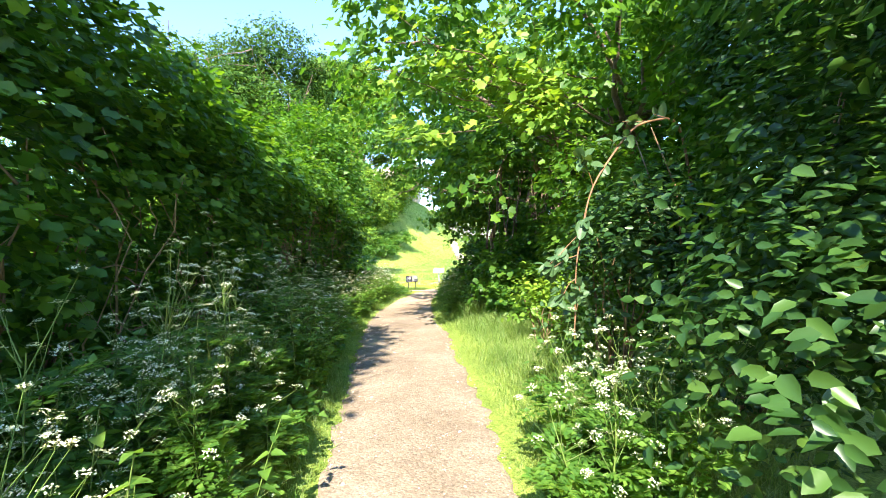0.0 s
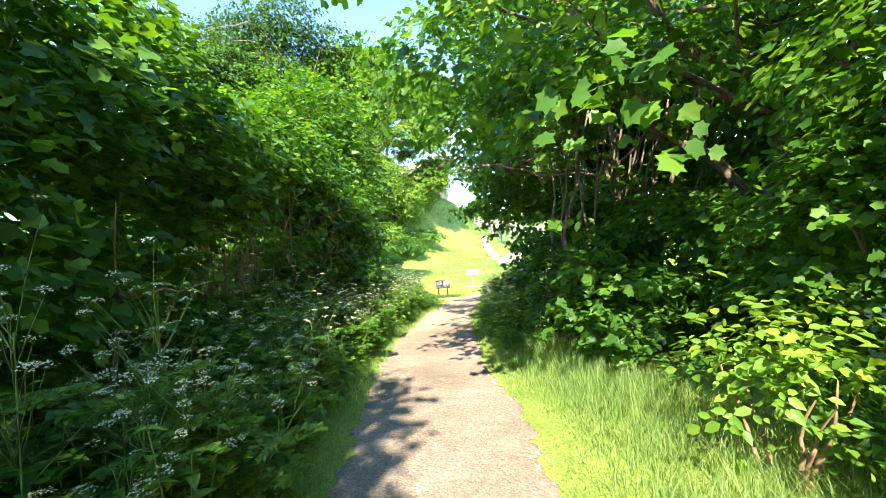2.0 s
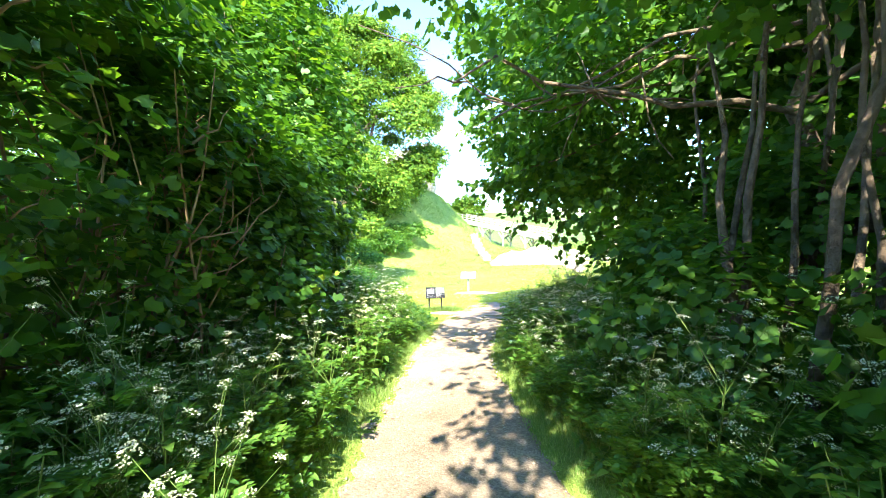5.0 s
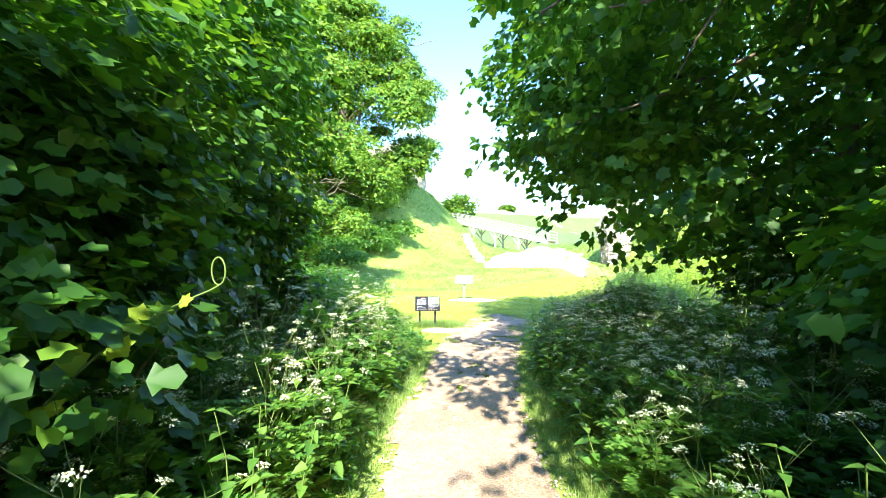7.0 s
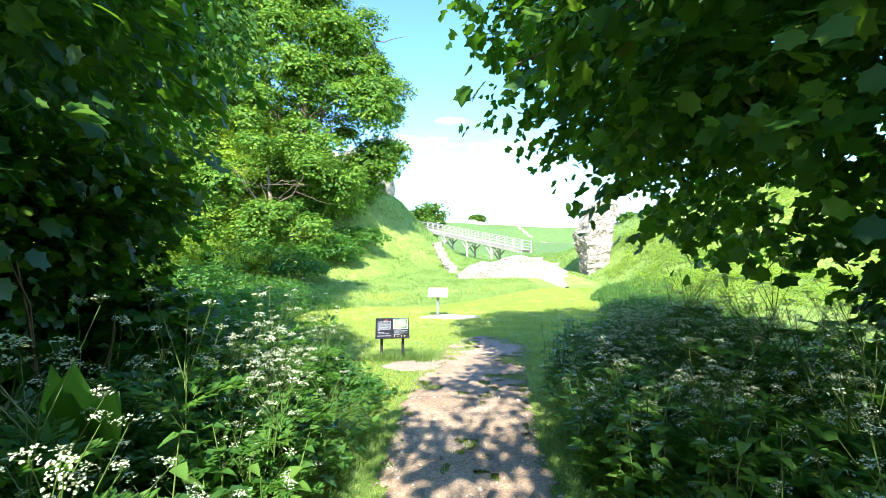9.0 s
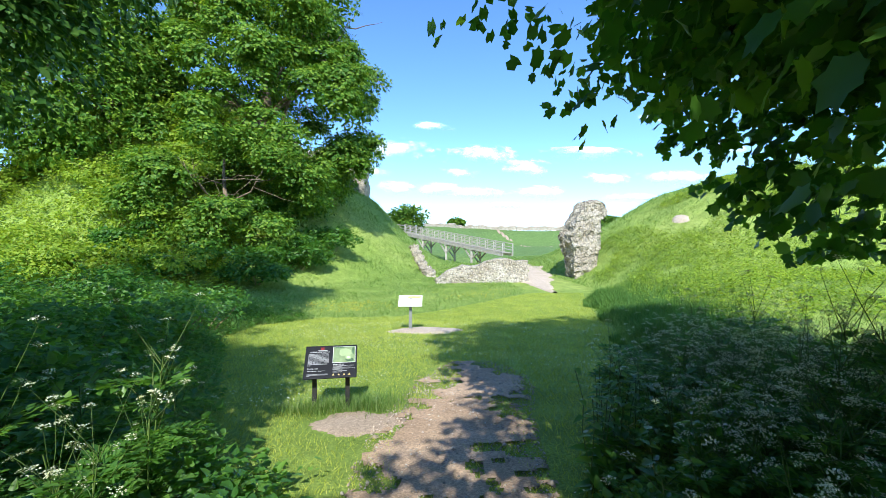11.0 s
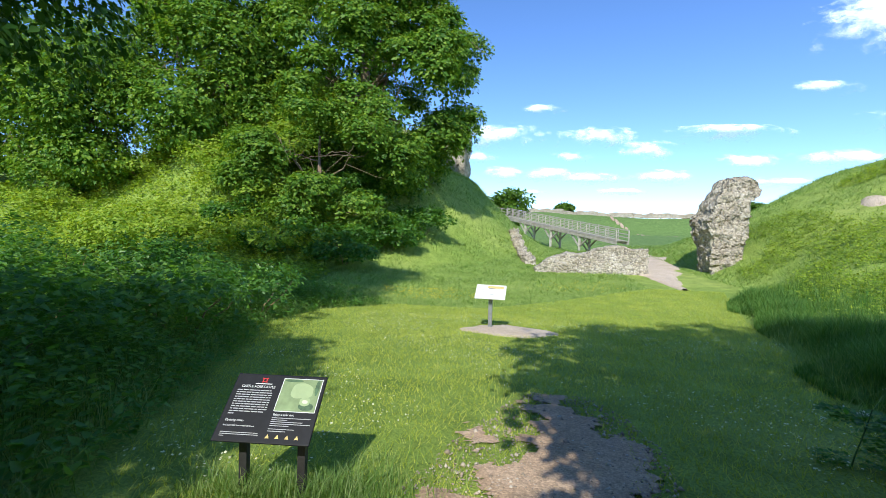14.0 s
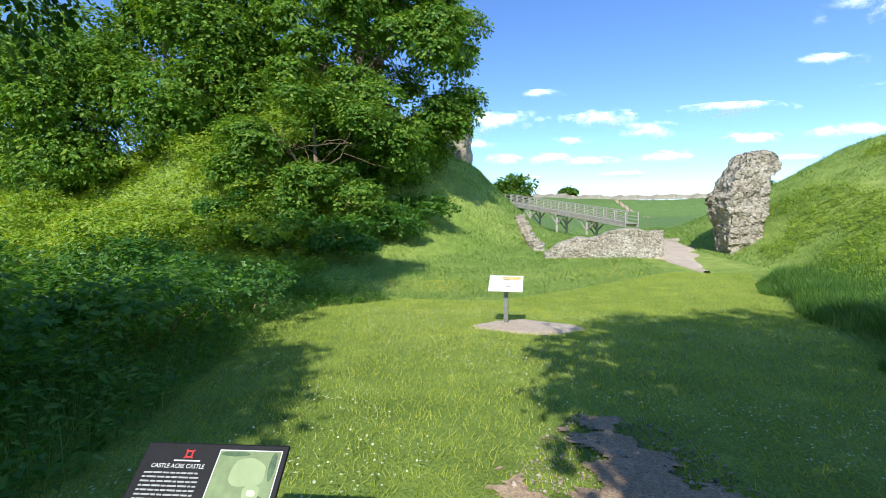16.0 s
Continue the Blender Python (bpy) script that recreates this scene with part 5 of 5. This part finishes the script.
def dock(at, n, size):
    t = thing("dock_plant", at, "dock plant with long upright lance-shaped leaves", "herb")
    w = RNG.uniform(0, 6.28, n)
    D = np.column_stack([0.45 * np.cos(w), 0.45 * np.sin(w), np.ones(n)])
    N = np.column_stack([0.5 * np.cos(w), 0.5 * np.sin(w) - 0.8, np.full(n, 0.3)])
    for k in range(n):
        part("leaf", mesh_of("leaf", *leaves(RNG.normal(0, 0.02, (1, 3)), D[k:k + 1], N[k:k + 1], [size * RNG.uniform(0.7, 1.2)], OVATE), LEAF_HERB), LEAF_HERB, t)
    part("stem", mesh_of("stem", *tube([(0, 0, -at[2] + gz1(at[0], at[1]) - 0.02), (0, 0, 0.05)], [0.01, 0.008], 5), STEM), STEM, t)


def arching_shoot():
    """A long arching shoot whose leafy end hangs over the verge."""
    at = (3.15, 4.35, gz1(3.15, 4.35))
    t = thing("whitebeam_shoot", at, "arching brown shoot hung with large pale silvery-green oval leaves", "shrub shoot")
    knots = np.array([(0, 0, -0.05), (0.0, -0.05, 1.6), (-0.25, -0.25, 2.55), (-0.7, -0.45, 2.45), (-1.1, -0.63, 1.95), (-1.25, -0.73, 1.4), (-1.29, -0.8, 0.85)])
    u = np.linspace(0, 6, 40)
    S = np.column_stack([np.interp(u, np.arange(7), knots[:, c]) for c in range(3)])
    for q in range(3):
        S[1:-1] = (S[:-2] + S[1:-1] * 2 + S[2:]) / 4
    rg = np.random.default_rng(72)
    items = [tube(S, np.linspace(0.014, 0.004, 40), 6)]
    ends = []
    for k in range(14, 39, 2):
        e = S[k] + rg.normal(0, 0.13, 3) + [-0.04, -0.03, -0.03]
        items.append(bent(S[k], e, 0.004, 0.002, 0.1, 4, 4, rg))
        ends += [(S[k], e)] * (4 if k < 26 else 13)
    part("stem", mesh_of("stem", *merge(items), SHOOT, True), SHOOT, t)
    for a, e in ends:
        p = a + (e - a) * rg.uniform(0.4, 1.0)
        d = unit((e - a) * 3 + rg.normal(0, 0.5, 3) + [0, 0, -0.15])
        part("leaf", mesh_of("leaf", *leaves(p[None], d[None], np.array([[-0.2, -0.5, 0.8]]) + rg.normal(0, 0.4, (1, 3)), [rg.uniform(0.07, 0.125)], ROUND), LEAF_SILVER), LEAF_SILVER, t)


SHOOT = plain("shoot_bark", (0.24, 0.12, 0.055), 0.7, 9, 0.3)
arching_shoot()
bryony((-1.98, 13.05, 0.98))
dock((-2.25, 16.0, 0.35), 5, 0.36)


# ---- signs ----
def letters(name, text, size, at, mat, parent, label="", align="LEFT"):
    c = bpy.data.curves.new(name, "FONT")
    c.body, c.size, c.align_x, c.extrude = text, size, align, 0.0004
    c.materials.append(mat)
    ob = new(name, c)
    ob.parent = parent
    ob.location = at
    if label:
        ob["label"] = label
    return ob


def bar(name, x, y, w, h, mat, parent, z=0.0, d=0.001):
    bm = bmesh.new()
    box(bm, (w, h, d), (x + w / 2, y, z))
    return part(name, bm, mat, parent)


sx, sy = -1.56, 21.82
sz = gz1(sx, sy)
sign = thing("information_sign", (sx, sy, sz), "black lectern sign with white text and aerial picture, on two posts", "sign")
sign.rotation_euler = (0, 0, radians(6))
for px in (-0.19, 0.19):
    bm = bmesh.new()
    box(bm, (0.05, 0.05, 0.68), (px, 0.03, 0.22), bevel=0.004)
    part("post", bm, BLACK_POST, sign)
bm = bmesh.new()
box(bm, (0.6, 0.44, 0.018), (0, 0, 0), bevel=0.006)
panel = part("panel", bm, BLACK, sign)
panel.location, panel.rotation_euler = (0, 0.0, 0.575), (radians(44), 0, radians(0))
Z = 0.0105
# red emblem as a plain shape
bm = bmesh.new()
for qx, qy, w, h in ((-0.105, 0.186, 0.03, 0.006), (-0.105, 0.164, 0.03, 0.006), (-0.117, 0.175, 0.006, 0.016), (-0.093, 0.175, 0.006, 0.016),
                     (-0.121, 0.189, 0.006, 0.006), (-0.089, 0.189, 0.006, 0.006), (-0.121, 0.161, 0.006, 0.006), (-0.089, 0.161, 0.006, 0.006)):
    box(bm, (w, h, 0.001), (qx, qy, Z))
part("emblem", bm, RED, panel, "small red square emblem")
letters("title", "CASTLE ACRE CASTLE", 0.0225, (-0.245, 0.122, Z), INK, panel, "white capital lettering")
bar("small_print", -0.16, 0.15, 0.11, 0.005, INK, panel, Z)
ty = 0.104
rt = np.random.default_rng(5)
for k in range(11):
    w = 0.235 if k < 10 else 0.05
    x0 = -0.262
    bm = bmesh.new()
    while w > 0.012:
        q = min(w, float(rt.uniform(0.012, 0.04)))
        box(bm, (q, 0.0058, 0.001), (x0 + q / 2, ty, Z))
        x0 += q + 0.005
        w -= q + 0.005
    part("text_line", bm, SMALLINK, panel)
    ty -= 0.0155
letters("heading", "Opening times", 0.02, (-0.262, -0.098, Z), INK, panel)
letters("text", "Any reasonable time in daylight hours", 0.0128, (-0.262, -0.128, Z), INK, panel)
for k, w in enumerate((0.235, 0.24, 0.03)):
    bar("text_line", -0.262, -0.165 - 0.011 * k, w, 0.0035, SMALLINK, panel, Z)
letters("heading", "Enjoy a safe visit", 0.02, (0.025, -0.052, Z), INK, panel)
for k, w in enumerate((0.245, 0.1, 0.2, 0.25, 0.12)):
    bar("text_line", 0.025, -0.066 - 0.012 * k, w, 0.0035, SMALLINK, panel, Z)
for k, w in enumerate((0.16, 0.11)):
    bar("text_line", 0.025, -0.134 - 0.013 * k, w, 0.0035, SMALLINK, panel, Z)
for k in range(4):
    bm = bmesh.new()
    vs = [bm.verts.new((0.035 + k * 0.06 + dx, -0.19 + dy, Z + 0.0008)) for dx, dy in ((-0.012, 0), (0.014, 0), (0.001, 0.024))]
    bm.faces.new(vs)
    r = bmesh.ops.extrude_face_region(bm, geom=bm.faces[:])
    for v in [g for g in r["geom"] if isinstance(g, bmesh.types.BMVert)]:
        v.co.z -= 0.001
    part("warning_symbol", bm, OCHRE, panel, "yellow warning triangle")
# aerial picture
pic = part("picture", (lambda b: (box(b, (0.262, 0.222, 0.001), (0.15, 0.085, Z)), b)[1])(bmesh.new()), INK, panel, "aerial picture with white border")
bm = bmesh.new()
box(bm, (0.254, 0.214, 0.001), (0.15, 0.085, Z + 0.001))
part("map_field", bm, MAPGREEN, pic)


def blob(cx, cy, rx, ry, seed, z):
    bm = bmesh.new()
    vs = []
    for a in range(26):
        w = a / 26 * 2 * math.pi
        f = 0.85 + 0.3 * float(vnoise(3 + 1.6 * math.cos(w), 3 + 1.6 * math.sin(w), seed))
        vs.append(bm.verts.new((cx + rx * f * math.cos(w), cy + ry * f * math.sin(w), z)))
    bm.faces.new(vs)
    return bm


part("map_lawn", blob(0.165, 0.115, 0.075, 0.055, 2, Z + 0.0022), MAPLIGHT, pic)
part("map_tree", blob(0.215, 0.01, 0.05, 0.026, 4, Z + 0.0024), MAPDARK, pic)
part("map_tree", blob(0.255, 0.135, 0.014, 0.05, 6, Z + 0.0024), MAPDARK, pic)
part("map_tree", blob(0.09, 0.18, 0.06, 0.009, 7, Z + 0.0024), MAPDARK, pic)
part("map_keep", blob(0.2, 0.042, 0.036, 0.026, 8, Z + 0.0028), MAPLIGHT, pic)
part("map_keep", blob(0.2, 0.042, 0.018, 0.012, 9, Z + 0.0032), MAPPALE, pic)

wx, wy = -0.62, 29.3
wz = gz1(wx, wy)
sign2 = thing("interpretation_sign", (wx, wy, wz), "pale cream interpretation panel on a single grey steel post", "sign")
sign2.rotation_euler = (0, 0, radians(-4))
bm = bmesh.new()
box(bm, (0.09, 0.07, 0.86), (0, 0, 0.38), bevel=0.005)
part("post", bm, STEEL, sign2)
bm = bmesh.new()
box(bm, (0.7, 0.46, 0.02), (0, 0, 0), bevel=0.006)
panel2 = part("panel", bm, CREAM, sign2)
panel2.location, panel2.rotation_euler = (0, -0.03, 0.86), (radians(38), 0, 0)
bm = bmesh.new()
box(bm, (0.12, 0.1, 0.12), (0, 0.02, 0.76), bevel=0.004)
part("bracket", bm, BLACK_POST, sign2)
bar("picture", -0.08, 0.15, 0.38, 0.08, OCHRE, panel2, 0.0108)
for qx, qy, w, h in ((-0.06, 0.1, 0.16, 0.035), (0.15, 0.1, 0.07, 0.03), (-0.02, -0.1, 0.16, 0.03)):
    bm = blob(qx + w / 2, qy, w / 2, h / 2, int(qx * 100) + 40, 0.0122)
    part("picture", bm, GREYINK, panel2)
for k in range(4):
    bar("text_line", -0.3, 0.12 - 0.06 * k, 0.16, 0.008, GREYINK, panel2, 0.0108)


# ---- castle ruins ----
def rubble(name, size, at, rot, label, seed, cells=(30, 8, 14), shape=None, category="ruined wall", rough=0.14):
    """A weathered block of flint masonry with broken top and sides."""
    nx, ny, nz = cells
    V, F, index = [], [], {}

    def vid(i, j, k):
        if (i, j, k) not in index:
            index[(i, j, k)] = len(V)
            V.append((i / nx - 0.5, j / ny - 0.5, k / nz))
        return index[(i, j, k)]
    for i in range(nx):
        for k in range(nz):
            for j in (0, ny):
                q = [vid(i, j, k), vid(i + 1, j, k), vid(i + 1, j, k + 1), vid(i, j, k + 1)]
                F.append(q if j == 0 else q[::-1])
    for j in range(ny):
        for k in range(nz):
            for i in (0, nx):
                q = [vid(i, j, k), vid(i, j, k + 1), vid(i, j + 1, k + 1), vid(i, j + 1, k)]
                F.append(q if i == 0 else q[::-1])
    for i in range(nx):
        for j in range(ny):
            F.append([vid(i, j, nz), vid(i + 1, j, nz), vid(i + 1, j + 1, nz), vid(i, j + 1, nz)])
    V = np.array(V)
    if shape:
        V = shape(V)
    W = V * np.array(size)
    n1 = np.array([noise.noise_vector(Vector(p * 0.9) + Vector((seed, 0, 0))) for p in W])
    n2 = np.array([noise.noise_vector(Vector(p * 3.2) + Vector((seed, 9, 0))) for p in W])
    n3 = np.array([noise.noise_vector(Vector(p * 8.0) + Vector((seed, 9, 4))) for p in W])
    W = W + n1 * rough * 1.2 + n2 * rough * 0.8 + n3 * rough * 0.6
    t = thing(name, (at[0], at[1], at[2]), label, category)
    t.rotation_euler = (0, 0, radians(rot))
    part("masonry", mesh_of("masonry", W, np.array(F), FLINT, False), FLINT, t)
    return t


def low_wall(V):
    V = V.copy()
    u = V[:, 0] + 0.5
    top = 0.62 + 0.32 * np.clip(u * 1.3, 0, 1) + 0.12 * (vnoise(u * 7, 1.0, 61) - 0.5) * 2
    top = top * smooth(-0.02, 0.16, u) + 0.25 * (1 - smooth(-0.02, 0.16, u))
    V[:, 2] *= top
    V[:, 1] *= 1.15 - 0.3 * V[:, 2]
    return V


rubble("flint_wall", (6.4, 1.3, 2.1), (4.3, 46.0, gz1(4.3, 46) - 0.35), 3, "low broken flint rubble wall by the castle gate", 3, (110, 18, 34), low_wall, rough=0.08)


def pillar_shape(V):
    V = V.copy()
    h = V[:, 2]
    u = V[:, 0].copy()
    right = np.interp(h, [0, 0.3, 0.5, 0.66, 0.78, 0.86, 0.94, 1.0], [0.32, 0.36, 0.4, 0.44, 0.48, 0.62, 0.64, 0.46])
    left = np.interp(h, [0, 0.2, 0.42, 0.54, 0.72, 0.8, 0.9, 1.0], [-0.36, -0.38, -0.4, -0.54, -0.55, -0.4, -0.28, 0.0])
    V[:, 0] = left + (u + 0.5) * (right - left)
    V[:, 2] = h * (0.93 + 0.1 * np.interp(V[:, 0], [-0.5, 0, 0.4, 0.75], [-1.6, 0.4, 0.8, -0.5]) * h)
    V[:, 1] *= np.interp(h, [0, 0.5, 0.8, 1.0], [1.0, 0.9, 0.85, 0.6])
    return V


rubble("flint_pillar", (2.5, 2.0, 6.2), (12.2, 47.6, gz1(12.0, 47.0) - 0.75), 6, "tall ragged standing fragment of flint gatehouse wall", 8, (44, 34, 90), pillar_shape, rough=0.19)


def stub_shape(V):
    V = V.copy()
    V[:, 2] *= 0.55 + 0.45 * (vnoise(V[:, 0] * 9 + 4, 1.0, 71))
    return V


for k in range(6):
    f = k / 5
    x, y = 0.75 - 1.15 * f, 49.0 + 8.0 * f
    rubble("flint_stub", (0.75, 1.9, 0.75), (x, y, gz1(x, y) - 0.3), 8, "remnant of flint wall stepping up the grassy mound", 20 + k, (8, 14, 6), stub_shape)


def keep_shape(V):
    V = V.copy()
    V[:, 2] *= 0.8 + 0.3 * vnoise(V[:, 0] * 5 + 9, V[:, 1] * 3, 81)
    return V


rubble("keep_wall", (9.5, 3.0, 6.5), (-10.4, 66.5, 7.0), -4, "tall ruined flint keep half hidden behind the great tree", 31, (50, 16, 34), keep_shape, "ruined keep", 0.22)
# distant curtain wall along the far bank
for k in range(11):
    a = math.radians(112 - 7.2 * k)
    x, y = 40 + 84 * math.cos(a), 70 + 84 * math.sin(a)
    rubble("curtain_wall", (10.7, 1.2, 1.5), (x, y, gz1(x, y) - 0.3), math.degrees(a) - 90, "distant grey flint curtain wall along the bank top", 50 + k, (24, 2, 4), stub_shape, rough=0.12)
# pale trodden strips
q = np.linspace(0, 1, 90)
cx = np.interp(q, [0, 0.18, 0.36, 0.55, 0.8, 1], [7.4, 7.8, 8.1, 9.3, 10.6, 10.9])
cy = np.interp(q, [0, 0.18, 0.36, 0.55, 0.8, 1], [40.0, 42.8, 45.8, 48.6, 53.5, 59.0])
cw = np.interp(q, [0, 0.18, 0.36, 0.55, 0.8, 1], [0.15, 0.5, 1.3, 1.0, 0.85, 0.7])
u = np.linspace(-1, 1, 9)
X = cx[:, None] + u[None] * (cw * (0.8 + 0.5 * vnoise(q * 22, 0 * q, 44)))[:, None] + 0.25 * (vnoise(q * 30, 0 * q, 45) - 0.5)[:, None]
Y = cy[:, None] + 0 * X
V = np.column_stack([X.ravel(), Y.ravel(), ground_z(X.ravel(), Y.ravel()) + np.tile(0.1 - 0.13 * np.abs(u) ** 4, 90)])
i = np.arange(810).reshape(90, 9)
F = np.column_stack([i[:-1, :-1].ravel(), i[:-1, 1:].ravel(), i[1:, 1:].ravel(), i[1:, :-1].ravel()])
tagged(new("chalk_path", mesh_of("chalk_path", V, F, CHALK, True)), "pale chalky path worn through the gateway", "path", kind="structure")
for k in range(12):
    dirt_patch("chalk_step_%d" % (k + 1), 27.5 + 0.9 * k, 149.5 - 1.9 * k, 0.45, 1.6, 40 + k, "pale trodden strip down the far bank", DIRT, lift=0.2)
dirt_patch("bare_patch", 18.3, 45.0, 0.42, 0.75, 52, "bare chalk scrape in the grassy rampart", CHALK, lift=0.18)

# ---- timber footbridge ----
A, B = np.array([10.4, 64.0, 1.2]), np.array([-2.2, 81.0, 4.6])
bridge = thing("footbridge", (float(A[0]), float(A[1]), 0.4), "weathered grey timber footbridge with rails on trestles", "bridge")
org = np.array([A[0], A[1], 0.4])
run = B - A
length = float(np.linalg.norm(run))
ang = math.atan2(run[1], run[0])
slope = math.asin(run[2] / length)
side = np.array([-math.sin(ang), math.cos(ang), 0])


def beam(name, p, q, w, h, parent, bev=0.01):
    p, q = np.array(p) - org, np.array(q) - org
    d = q - p
    L = float(np.linalg.norm(d))
    bm = bmesh.new()
    box(bm, (L, w, h), (0, 0, 0), bevel=bev)
    ob = part(name, bm, WOOD, parent)
    ob.location = (p + q) / 2
    ob.rotation_euler = Vector(d).to_track_quat("X", "Z").to_euler()
    return ob


for s in (-0.85, 0.85):
    beam("deck_beam", A + side * s + [0, 0, -0.2], B + side * s + [0, 0, -0.2], 0.16, 0.3, bridge)
    for z in (0.35, 0.68, 1.08):
        beam("rail", A + side * s + [0, 0, z], B + side * s + [0, 0, z], 0.05, 0.085, bridge)
    n = 17
    for k in range(n):
        p = A + run * (k / (n - 1)) + side * (s * 1.06)
        beam("rail_post", p + [0, 0, -0.3], p + [0, 0, 1.16], 0.11, 0.11, bridge)
for k in range(88):
    p = A + run * ((k + 0.5) / 88)
    beam("deck_plank", p - side * 0.95, p + side * 0.95, 0.2, 0.05, bridge, 0)
for f in (0.24, 0.46, 0.69):
    p = A + run * f
    foot = gz1(p[0], p[1]) - 0.2
    for s in (-0.75, 0.75):
        q = p + side * s
        beam("trestle_post", (q[0], q[1], foot), q + [0, 0, -0.3], 0.26, 0.26, bridge)
        for e in (-1, 1):
            beam("brace", q + [0, 0, -1.5], q + run / length * (1.25 * e) + [0, 0, -0.35], 0.14, 0.14, bridge)
    beam("cross_beam", p - side * 0.95 + [0, 0, -0.42], p + side * 0.95 + [0, 0, -0.42], 0.22, 0.24, bridge)
    beam("cross_brace", p - side * 0.75 + [0, 0, -2.2], p + side * 0.75 + [0, 0, -0.7], 0.1, 0.14, bridge)

# ---- clouds ----
def cloud(at, size, seed):
    """A far bank of vapour: a bulged sheet whose ragged edge thins out."""
    nx, nz = 28, 10
    u, w = np.meshgrid(np.linspace(-1, 1, nx), np.linspace(-1, 1, nz))
    u, w = u.ravel(), w.ravel()
    V = np.column_stack([u * size[0] * 1.5, 0.5 * size[1] * (u * u + w * w), w * size[2] * 3.0])
    i = np.arange(nx * nz).reshape(nz, nx)
    F = np.column_stack([i[:-1, :-1].ravel(), i[:-1, 1:].ravel(), i[1:, 1:].ravel(), i[1:, :-1].ravel()])
    ob = thing("cloud_%d" % seed, at, "small white fair-weather cloud in the blue sky", "cloud", kind="structure")
    part("cloud", mesh_of("cloud", V, F, CLOUD, True), CLOUD, ob)


CLOUDS = [(-3, 14, 170, 24), (3, 17, 80, 10), (10, 13.5, 150, 20), (15.5, 11.5, 90, 16), (24, 13, 190, 13), (32, 16, 90, 11), (4, 9, 90, 13),
          (9, 8.4, 110, 12), (17, 8.2, 110, 13), (26, 9.4, 90, 12), (-2, 9, 100, 14), (34, 9, 120, 13), (36, 21, 150, 40),
          (7, 11, 70, 10), (-6, 11, 90, 12), (29, 7, 120, 8), (38, 12, 120, 14), (13, 6.6, 70, 6), (2, 6.6, 70, 6)]
for k, (az, el, w, h) in enumerate(CLOUDS):
    d = 2000.0
    a = radians(az)
    cloud((d * math.sin(a), d * math.cos(a), d * math.tan(radians(el))), (w, w * 0.8, h), k + 1)
